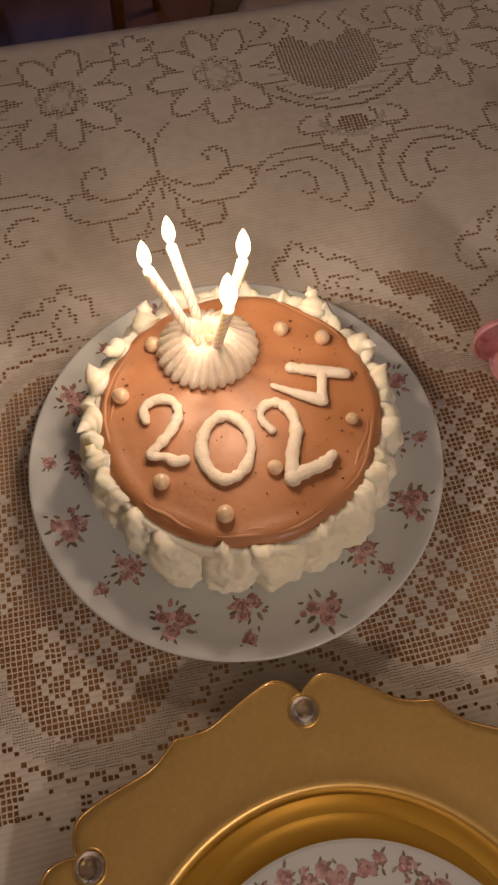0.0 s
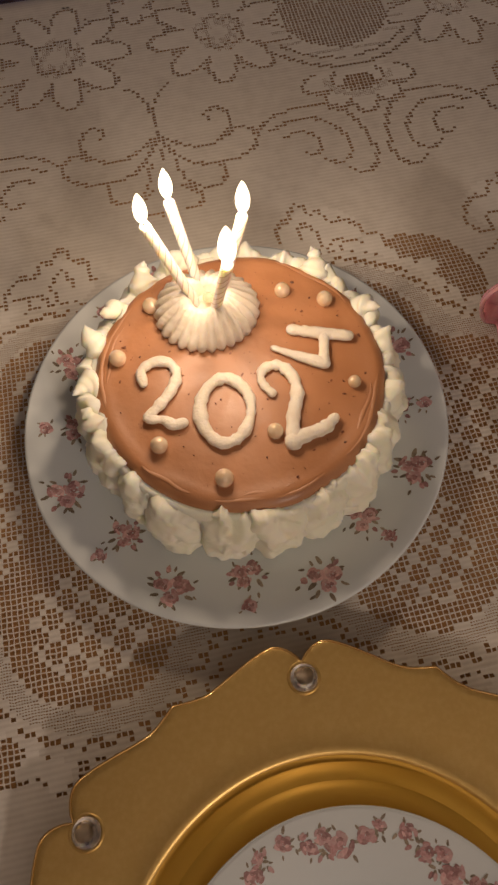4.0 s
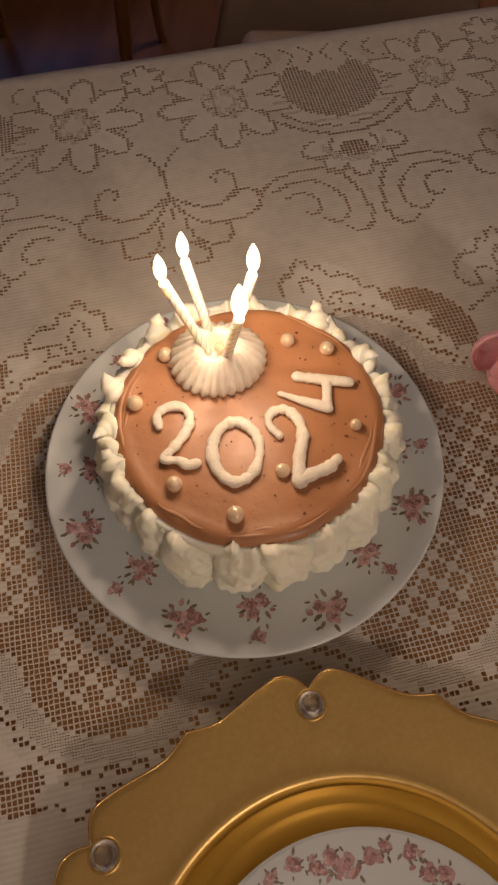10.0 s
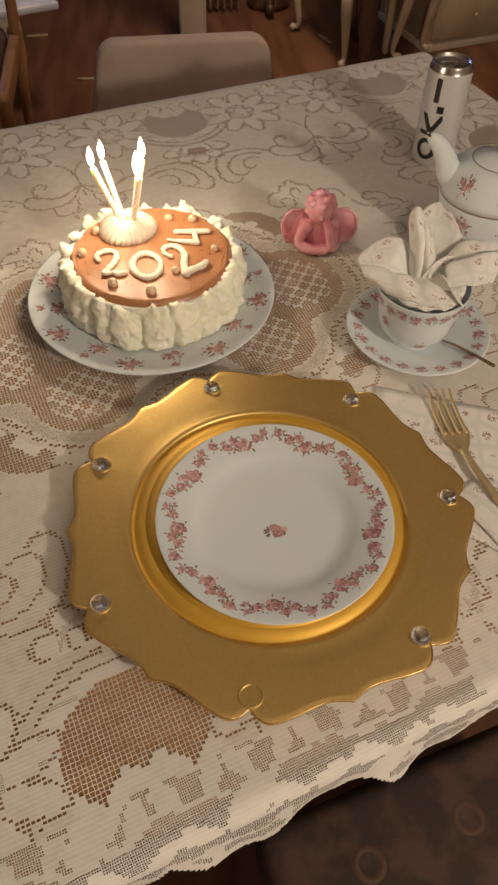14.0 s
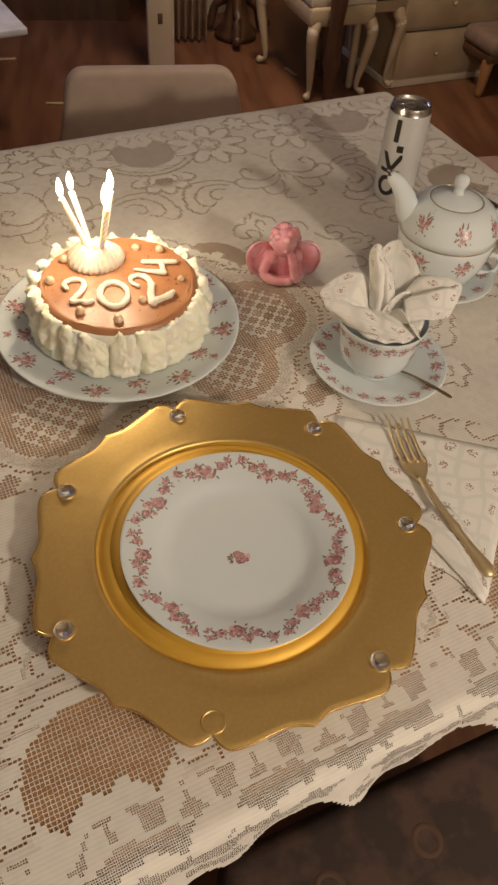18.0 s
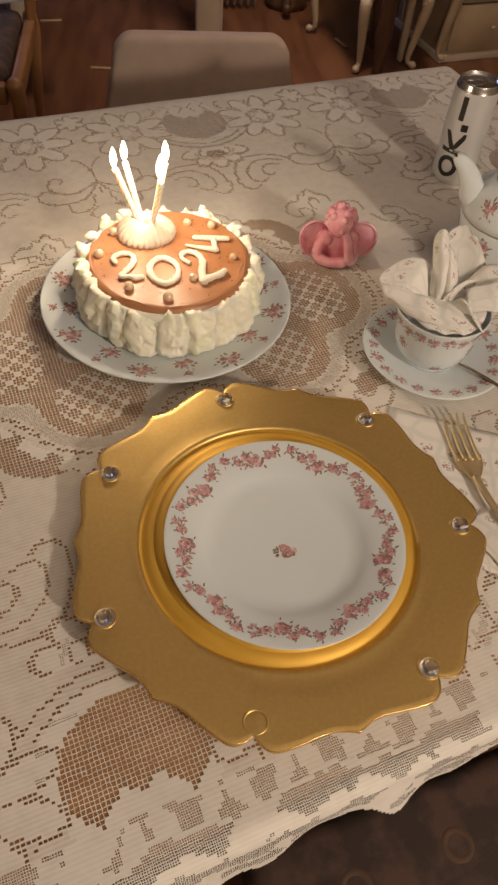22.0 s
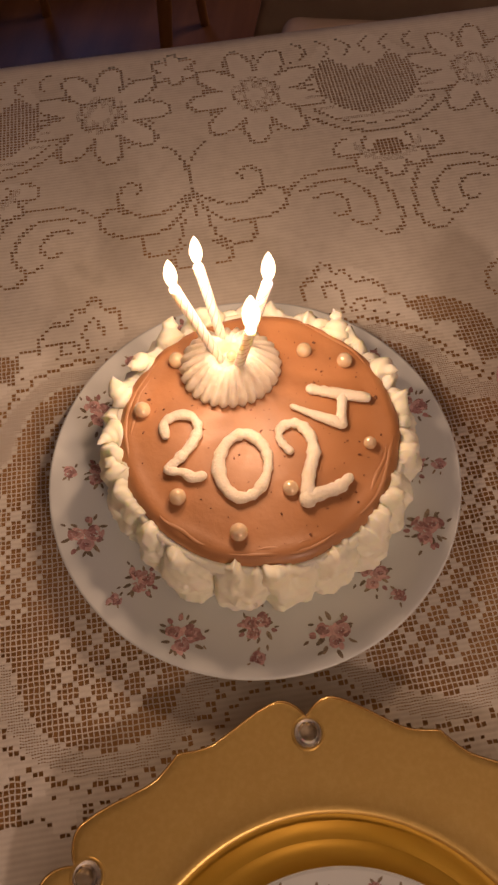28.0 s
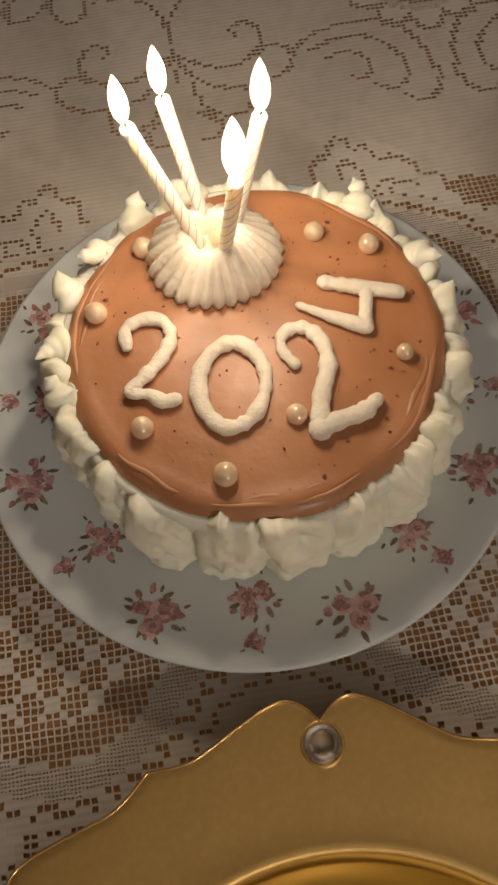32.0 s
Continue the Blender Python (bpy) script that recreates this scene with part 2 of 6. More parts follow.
def napkin_material():
    """Off-white print cotton with pale grey ribbons and small faded posies."""
    m, n, l, b = node_material("napkin_cotton")
    b.inputs["Roughness"].default_value = 0.85
    uv = n.new("ShaderNodeUVMap")
    uv.uv_map = "cloth"
    warp = n.new("ShaderNodeTexNoise")
    warp.inputs["Scale"].default_value, warp.inputs["Detail"].default_value = 30, 1
    l.new(uv.outputs[0], warp.inputs["Vector"])
    bent = n.new("ShaderNodeVectorMath")
    bent.operation = "MULTIPLY_ADD"
    bent.inputs[1].default_value = (0.016, 0.016, 0)
    l.new(warp.outputs["Color"], bent.inputs[0])
    l.new(uv.outputs[0], bent.inputs[2])
    rib = n.new("ShaderNodeTexVoronoi")
    rib.feature = "DISTANCE_TO_EDGE"
    rib.inputs["Scale"].default_value, rib.inputs["Randomness"].default_value = 44, 0.35
    l.new(bent.outputs[0], rib.inputs["Vector"])
    r1 = n.new("ShaderNodeValToRGB")
    r1.color_ramp.elements[0].position, r1.color_ramp.elements[1].position = 0.08, 0.13
    r1.color_ramp.elements[0].color, r1.color_ramp.elements[1].color = (0.74, 0.735, 0.69, 1), (0.82, 0.80, 0.755, 1)
    l.new(rib.outputs["Distance"], r1.inputs[0])
    masks = []
    for sc, lim in ((44, 0.27), (520, 0.50)):
        vor = n.new("ShaderNodeTexVoronoi")
        vor.inputs["Scale"].default_value, vor.inputs["Randomness"].default_value = sc, 0.35 if sc < 100 else 0.8
        l.new(bent.outputs[0] if sc < 100 else uv.outputs[0], vor.inputs["Vector"])
        less = n.new("ShaderNodeMath")
        less.operation = "LESS_THAN"
        less.inputs[1].default_value = lim
        l.new(vor.outputs["Distance"], less.inputs[0])
        masks.append((less, vor))
    both = n.new("ShaderNodeMath")
    both.operation = "MULTIPLY"
    l.new(masks[0][0].outputs[0], both.inputs[0])
    l.new(masks[1][0].outputs[0], both.inputs[1])
    posy = n.new("ShaderNodeValToRGB")
    posy.color_ramp.elements[0].position, posy.color_ramp.elements[1].position = 0.35, 0.6
    posy.color_ramp.elements[0].color, posy.color_ramp.elements[1].color = (0.30, 0.23, 0.18, 1), (0.50, 0.30, 0.28, 1)
    l.new(masks[1][1].outputs["Color"], posy.inputs[0])
    mix = n.new("ShaderNodeMixRGB")
    l.new(both.outputs[0], mix.inputs[0])
    l.new(r1.outputs[0], mix.inputs[1])
    l.new(posy.outputs[0], mix.inputs[2])
    l.new(mix.outputs[0], b.inputs["Base Color"])
    weave = n.new("ShaderNodeTexNoise")
    weave.inputs["Scale"].default_value = 1400
    l.new(uv.outputs[0], weave.inputs["Vector"])
    bp = n.new("ShaderNodeBump")
    bp.inputs["Strength"].default_value, bp.inputs["Distance"].default_value = 0.3, 0.0005
    l.new(weave.outputs["Fac"], bp.inputs["Height"])
    l.new(bp.outputs[0], b.inputs["Normal"])
    MATS["napkin"] = m


def flame_material():
    m, n, l, b = node_material("flame")
    n.remove(b)
    em = n.new("ShaderNodeEmission")
    em.inputs[0].default_value = (1.0, 0.80, 0.50, 1)
    em.inputs[1].default_value = 12
    l.new(em.outputs[0], n["Material Output"].inputs[0])
    MATS["flame"] = m


def crystal_material():
    m, n, l, b = node_material("crystal")
    b.inputs["Base Color"].default_value = (0.97, 0.96, 0.95, 1)
    b.inputs["Roughness"].default_value = 0.03
    b.inputs["IOR"].default_value = 1.5
    b.inputs["Transmission Weight"].default_value = 1.0
    MATS["crystal"] = m


def bulb_material():
    m, n, l, b = node_material("bulb")
    n.remove(b)
    em = n.new("ShaderNodeEmission")
    em.inputs[0].default_value, em.inputs[1].default_value = (1.0, 0.86, 0.70, 1), 3
    l.new(em.outputs[0], n["Material Output"].inputs[0])
    MATS["bulb"] = m


napkin_material(), flame_material(), crystal_material(), bulb_material()


# ---- building helpers ----
def part(name, bm, material, parent=None, label="", smooth=True, more=()):
    """Links a bmesh as one mesh object, under a thing or a part."""
    me = bpy.data.meshes.new(name)
    bm.normal_update()
    bm.to_mesh(me)
    bm.free()
    for mm in (material, *more):
        me.materials.append(MATS[mm])
    if smooth:
        me.polygons.foreach_set("use_smooth", [True] * len(me.polygons))
    ob = new(name, me)
    if parent:
        ob.parent = parent
    if label:
        tagged(ob, label)
    return ob


def thing(name, place, label, category, group="", kind="", turn=0.0):
    ob = new(name)
    ob.empty_display_size = 0.02
    ob.matrix_world = pose(*place, 0, 0, turn)
    return tagged(ob, label, category, group, kind)


def lathe(profile, n=64, wobble=None):
    """Turned body from (r, z) pairs; r = 0 closes at the axis. wobble(angle, k, r, z) may bend it."""
    bm = bmesh.new()
    rings = []
    for k, (r, z) in enumerate(profile):
        if r < 1e-6:
            rings.append([bm.verts.new((0, 0, z))])
            continue
        ring = []
        for i in range(n):
            a = 2 * math.pi * i / n
            rr, zz = wobble(a, k, r, z) if wobble else (r, z)
            ring.append(bm.verts.new((rr * math.cos(a), rr * math.sin(a), zz)))
        rings.append(ring)
    for a, b in zip(rings, rings[1:]):
        if len(a) == 1 and len(b) == 1:
            continue
        for i in range(n):
            j = (i + 1) % n
            if len(a) == 1:
                bm.faces.new((a[0], b[j], b[i]))
            elif len(b) == 1:
                bm.faces.new((a[i], a[j], b[0]))
            else:
                bm.faces.new((a[i], a[j], b[j], b[i]))
    bmesh.ops.recalc_face_normals(bm, faces=bm.faces)
    return bm


def spline(points, steps=8, closed=False):
    """Catmull-Rom through points, as Vectors."""
    p = [Vector(q) if len(q) == 3 else Vector((*q, 0)) for q in points]
    n, out = len(p), []
    for i in range(n if closed else n - 1):
        a, b, c, d = (p[(i + k) % n] if closed else p[min(max(i + k, 0), n - 1)] for k in (-1, 0, 1, 2))
        for s in range(steps):
            t = s / steps
            out.append(0.5 * ((2 * b) + (c - a) * t + (2 * a - 5 * b + 4 * c - d) * t * t + (3 * b - a - 3 * c + d) * t ** 3))
    if not closed:
        out.append(p[-1])
    return out


def tube(points, radius, n=10, closed=False, flat=1.0, bm=None, lump=0.0, seed=0):
    """Tube along points with round ends. radius: number or function of 0..1. flat squashes it upward."""
    bm = bm or bmesh.new()
    pts = [Vector(q) for q in points]
    m, rings = len(pts), []
    if not closed:
        r0 = radius(0.0) if callable(radius) else radius
        r1 = radius(1.0) if callable(radius) else radius
        d0, d1 = (pts[0] - pts[1]).normalized(), (pts[-1] - pts[-2]).normalized()
        pts = [pts[0] + d0 * r0 * 0.95, pts[0] + d0 * r0 * 0.7] + pts + [pts[-1] + d1 * r1 * 0.7, pts[-1] + d1 * r1 * 0.95]
    k = len(pts)
    side_was = None
    for i, q in enumerate(pts):
        ahead = (pts[(i + 1) % k] - pts[i - 1]) if closed else (pts[min(i + 1, k - 1)] - pts[max(i - 1, 0)])
        ahead.normalize()
        up = Vector((0, 0, 1)) if abs(ahead.z) < 0.9 else Vector((1, 0, 0))
        side = ahead.cross(up).normalized()
        if side_was and side.dot(side_was) < 0:
            side = -side
        side_was = side
        top = side.cross(ahead).normalized()
        if closed:
            s, w = i / k, 1.0
        else:
            s = min(max((i - 2) / max(1, m - 1), 0), 1)
            w = {0: 0.25, 1: 0.72, k - 2: 0.72, k - 1: 0.25}.get(i, 1.0)
        r = (radius(s) if callable(radius) else radius) * w
        if lump:
            r *= 1 + lump * noise.noise((q * 300) + Vector((seed, 0, 0)))
        rings.append([bm.verts.new(q + side * r * math.cos(2 * math.pi * j / n) + top * r * flat * math.sin(2 * math.pi * j / n)) for j in range(n)])
    for i in range(k if closed else k - 1):
        a, b = rings[i], rings[(i + 1) % k]
        for j in range(n):
            bm.faces.new((a[j], a[(j + 1) % n], b[(j + 1) % n], b[j]))
    if not closed:
        bm.faces.new(rings[0][::-1])
        bm.faces.new(rings[-1])
    bmesh.ops.recalc_face_normals(bm, faces=bm.faces)
    return bm


def box(x0, x1, y0, y1, z0, z1, bevel=0.0, bm=None, segments=2):
    bm = bm or bmesh.new()
    got = bmesh.ops.create_cube(bm, size=1)["verts"]
    for v in got:
        v.co = Vector(((x0 + x1) / 2 + v.co.x * (x1 - x0), (y0 + y1) / 2 + v.co.y * (y1 - y0), (z0 + z1) / 2 + v.co.z * (z1 - z0)))
    if bevel:
        edges = list({e for v in got for e in v.link_edges})
        bmesh.ops.bevel(bm, geom=edges, offset=bevel, segments=segments, affect="EDGES", profile=0.5)
    return bm


def sphere(place, r, bm=None, seg=20, squash=(1, 1, 1)):
    bm = bm or bmesh.new()
    got = bmesh.ops.create_uvsphere(bm, u_segments=seg, v_segments=seg // 2 + 2, radius=r)["verts"]
    for v in got:
        v.co = Vector((v.co.x * squash[0] + place[0], v.co.y * squash[1] + place[1], v.co.z * squash[2] + place[2]))
    return bm


def shift(bm, m):
    bmesh.ops.transform(bm, matrix=m, verts=bm.verts)
    return bm

TOP = 0.76          # height of the cloth on the table
YAW = 16.5          # turn of the table
CA, SA = math.cos(radians(YAW)), math.sin(radians(YAW))


def table_xy(u, v):
    return CA * u - SA * v, SA * u + CA * v


# ---- the table and its lace cloth ----
EDGE_FAR, EDGE_FRONT, EDGE_RIGHT, EDGE_LEFT = 0.689, -0.232, 0.79, -0.78
CELL = 0.0032


def lace_unit():
    """One half repeat of the border: s along the edge (0 to 0.169), e in from the edge.
    0 is close knit, 1 open net, 2 a line of slits, 3 thin half-open knit."""
    q = 0.0016
    ns, ne = 106, 222
    s, e = np.meshgrid((np.arange(ns) + 0.5) * q, (np.arange(ne) + 0.5) * q, indexing="ij")
    a = np.zeros((ns, ne), int)

    def line(pts, wide=0.0018):
        for x, y in pts:
            i, j = int(x / q), int(y / q)
            if -3 < i < ns + 3 and -3 < j < ne + 3:
                for di in range(-2, 3):
                    for dj in range(-2, 3):
                        k, m = i + di, j + dj
                        if 0 <= k < ns and 0 <= m < ne and math.hypot((k + 0.5) * q - x, (m + 0.5) * q - y) < wide:
                            a[k, m] = 2

    def curve(*pts, wide=0.0018):
        line([(p[0] * 0.944, p[1]) for p in spline([(x / 1000, y / 1000, 0) for x, y in pts], 14)], wide)

    def lobed(cs, ce, r, n, bulge, a0, a1, power=1.0, turn=0.0):
        pts = []
        for k in range(int((a1 - a0) * 2)):
            g = radians(a0 + k / 2)
            rr = r + bulge * abs(math.sin(n * g / 2 + turn)) ** power
            pts.append((cs + rr * math.cos(g), ce + rr * math.sin(g)))
        line(pts)

    # netted window between leaves, with its bow below
    leaf = np.abs(((s - 0.169) / 0.038 + 0.25) % 1 - 0.5) * 2
    window = (((s - 0.169) / 0.046) ** 2 + ((e - 0.062) / 0.048) ** 2 < 1) & (e > 0.026 + 0.022 * leaf ** 0.8 + 0.0035 * np.abs(np.sin(s * 330)))
    bow = (np.hypot((s - 0.169) / 0.060, (e - 0.062) / 0.062) < 1) & (e > 0.060) & (np.hypot((s - 0.169) / 0.049, (e - 0.062) / 0.051) > 1)
    a[bow & ((e / q).astype(int) % 5 == 0)] = 3
    a[window] = 1
    curve((112, 103), (138, 122), (162, 131), (176, 132))
    curve((122, 98), (140, 112), (160, 120), (176, 121), wide=0.0016)
    for c in (0.112, 0.134, 0.153):
        line([(c + 0.010 * math.sin(k * 0.13), 0.006 + 0.0011 * k) for k in range(22)], 0.0016)
    # big flower
    fs, fe = 0.069, 0.068
    rr = np.hypot(s - fs, e - fe)
    g = np.arctan2(e - fe, s - fs)
    a[(rr < 0.023) & (rr > 0.008) & (np.sin(s * 1900) * np.sin(e * 1700 + s * 800) > -0.1)] = 3
    lobed(fs, fe, 0.031, 9, 0.030, 0, 360, 0.85, 0.3)
    a[(rr < 0.052) & (rr > 0.022) & (np.abs(np.sin(g * 4.5 + 0.3)) < 0.05)] = 2
    lobed(fs, fe, 0.0135, 5, 0.007, 0, 360)
    # small half flower at the stem axis, against the edge
    lobed(0.0, 0.022, 0.011, 6, 0.010, 0, 360, 0.7)
    # fan below the window
    lobed(0.169, 0.138, 0.031, 10, 0.017, 0, 180, 0.6)
    lobed(0.169, 0.140, 0.017, 6, 0.007, 0, 180, 0.7)
    fan = np.hypot(s - 0.169, e - 0.138)
    a[(fan > 0.026) & (fan < 0.031) & (e > 0.142)] = 3
    a[(np.hypot(s - 0.169, (e - 0.150) * 1.1) < 0.0125) & (e > 0.143)] = 1
    # stem, heart and curls
    curve((20, 118), (10, 126), (4, 138), (1.2, 152), (1.2, 200), wide=0.0013)
    curve((3, 177), (22, 189), (39, 194), (54, 186), (63, 174), (60, 160), (51, 155), (43, 160), (46, 167))
    curve((-2, 165), (6, 187), (20, 205), (38, 212), (59, 212), (75, 204), (81, 192), (76, 183), (66, 180), (57, 187))
    curve((10, 202), (17, 225), (32, 235), (44, 232), (48, 220), (44, 212))
    curve((12, 227), (24, 239), (22, 248), (10, 252))
    # long scroll: three nested hooks
    curve((80, 190), (98, 176), (129, 169), (154, 176), (167, 197), (172, 221), (171, 236), (163, 246), (152, 246), (145, 239))
    curve((93, 190), (118, 182), (137, 187), (150, 202), (154, 219), (148, 231), (139, 234), (131, 229))
    curve((104, 199), (118, 196), (128, 204), (130, 215), (122, 222), (114, 217))
    # cloud of petals
    curve((72, 298), (75, 282), (84, 280), (89, 269), (97, 269), (101, 278), (109, 277), (114, 287), (127, 288), (137, 300), (138, 313), (131, 320), (123, 319), (124, 310), (118, 304), (111, 306), (107, 313), (110, 325), (125, 333), (145, 345))
    curve((88, 300), (92, 287), (99, 290), (103, 300), (100, 312))
    curve((40, 330), (38, 315), (50, 305), (62, 312), (64, 325))
    # close white knit: petals, leaves, bow and fan against the thinner ground
    dense = rr < 0.031 + 0.030 * np.abs(np.sin(4.5 * g + 0.3)) ** 0.85
    dense |= (((s - 0.169) / 0.050) ** 2 + ((e - 0.058) / 0.056) ** 2 < 1) | bow
    dense |= (np.hypot(s, e - 0.022) < 0.020)
    dense |= (fan < 0.031 + 0.017 * np.abs(np.sin(5 * np.arctan2(e - 0.138, s - 0.169))) ** 0.6) & (e > 0.138)
    dense |= ((s - 0.098) / 0.030) ** 2 + ((e - 0.298) / 0.024) ** 2 < 1
    return a, dense, q


def lace_holes(u, v, i, j):
    """The kind of knit in each cell of the cloth, as in lace_unit."""
    unit, close, q = lace_unit()
    d = np.stack([EDGE_FAR - v, v - EDGE_FRONT, EDGE_RIGHT - u])
    k = d.argmin(0)
    e = d.min(0)
    along = np.where(k == 2, v - 0.227, np.where(k == 1, (u - 0.1825) * 0.90, u - 0.149))
    s = np.abs((along + 0.169) % 0.338 - 0.169)
    at = np.clip((s / q).astype(int), 0, unit.shape[0] - 1), np.clip((e / q).astype(int), 0, unit.shape[1] - 1)
    a = unit[at] * ((e > 0) & (e < 0.352))
    dense = close[at] & (e > 0) & (e < 0.352)
    # medallion under the cake: netted lobes with blocked centres
    mu, mv = np.abs(u - 0.149), np.abs(v - 0.227)
    near = [np.hypot(mu - 0.098, mv - 0.073), np.hypot(mu - 0.165, mv - 0.010), np.hypot(mu - 0.02, mv - 0.03) * 0.95 + 0.008]
    lobes = -0.010 * np.log(sum(np.exp(-d / 0.010) for d in near))
    inside = (lobes < 0.074) | ((mu < 0.11) & (mv < 0.10))
    ground = np.hypot(mu - 0.155, mv - 0.105) < 0.046
    a[inside | ground] = 0
    dense[inside | ground] = False
    cluster = np.zeros(i.shape, bool)
    for step in (0, 3):
        p, r = (i + step) % 6, (j + step) % 6
        cluster |= (p < 4) & (r < 4) & ~((p % 3 == 0) & (r % 3 == 0))
    a[(lobes < 0.033) & cluster] = 1
    a[(lobes >= 0.0335) & (lobes < 0.0485)] = 1
    a[(lobes >= 0.0500) & (lobes < 0.0615)] = 3
    a[(lobes >= 0.0635) & (lobes < 0.0690) & ((i + 2 * j) % 5 > 1)] = 1
    a[(lobes >= 0.0735) & (lobes < 0.077) & ((i + j) % 3 > 0) & (mv < 0.3)] = 2
    a[ground & ~inside] = 1
    for fu in (-1, 1):
        for fv in (-1, 1):
            for kk, (ou, ov) in enumerate(((0.155, 0.112), (0.172, 0.080), (0.128, 0.138))):
                cu, cv = 0.149 + fu * ou, 0.227 + fv * ov
                g, r = np.arctan2(v - cv, u - cu), np.hypot(u - cu, v - cv)
                rim = 0.012 + 0.008 * np.abs(np.sin(g * 2.5 + kk))
                a[(r < rim) & (r > 0.003) & ~inside] = 0
                dense |= (r < rim) & ~inside
                a[(r >= rim) & (r < rim + 0.0028) & ~inside] = 2
    # hanging border: leaves and running lines in a fine open knit
    w = 0.030 - e
    border = (w > 0) & (k == 1)
    a[border] = 0
    leaf = np.zeros(border.shape, bool)
    for size, rise, phase, tip, long, broad in ((0.047, 0.012, 0.000, 62, 0.0135, 0.0060), (0.047, 0.014, 0.020, 118, 0.0125, 0.0056), (0.056, 0.042, 0.012, 20, 0.0150, 0.0058), (0.056, 0.046, 0.040, 155, 0.0140, 0.0056), (0.047, 0.070, 0.030, 80, 0.0120, 0.0054)):
        du = (along + phase) % size - size / 2
        c, t = math.cos(radians(tip)), math.sin(radians(tip))
        x, y = c * du + t * (w - rise), c * (w - rise) - t * du
        span = np.hypot(x / long, y / (broad * (1.15 - 0.45 * x / long))) + 0.10 * np.abs(np.sin(x * 620))
        leaf |= border & (span < 1)
    cord = (w + 0.0045 * np.sin(along * 67) + 0.002 * np.sin(along * 173)) % 0.0215
    patch = (np.sin(along * 71 + 0.6) + np.sin(w * 96 + along * 43) > -1.25) & (cord > 0.0042)
    a[border & patch] = 4
    a[leaf] = 0
    dense |= border
    coarse = (np.hypot((s - 0.169) / 0.047, (e - 0.062) / 0.049) < 1) & (a == 1) & (k == 1)
    fine = (a == 1) & (k == 0) & (e < 0.13)
    return a, coarse, fine, dense


def cloth_place(u, v):
    """Cloth coordinates to the room: flat on the table, falling in folds past its edges."""
    z = np.full(u.shape, TOP)
    for sign, edge, size in ((1, EDGE_FAR, 0.038), (-1, EDGE_FRONT, 0.014)):
        d = np.maximum((v - edge) * sign, 0)
        ang = np.minimum(d / size, math.pi / 2)
        low = np.maximum(d - size * math.pi / 2, 0)
        fold = 0.13 * low * (np.sin(u * 47 + 0.7) + 0.6 * np.sin(u * 83 + 2.1)) + 0.10 * low
        out = size * np.sin(ang) + fold
        drop = size * (1 - np.cos(ang)) + low
        v = np.where(d > 0, edge + sign * out, v)
        z = np.where(d > 0, z - drop, z)
    d = np.maximum(u - EDGE_RIGHT, 0)
    ang = np.minimum(d / 0.014, math.pi / 2)
    low = np.maximum(d - 0.014 * math.pi / 2, 0)
    fold = 0.16 * low * np.sin(v * 51) + 0.1 * low
    u = np.where(d > 0, EDGE_RIGHT + 0.014 * np.sin(ang) + fold, u)
    z = np.where(d > 0, z - 0.014 * (1 - np.cos(ang)) - low, z)
    z = z + 0.0003 * np.sin(u * 31 + v * 17) + 0.0002 * np.sin(v * 53 - u * 11)
    return np.stack([CA * u - SA * v, SA * u + CA * v, z], -1)


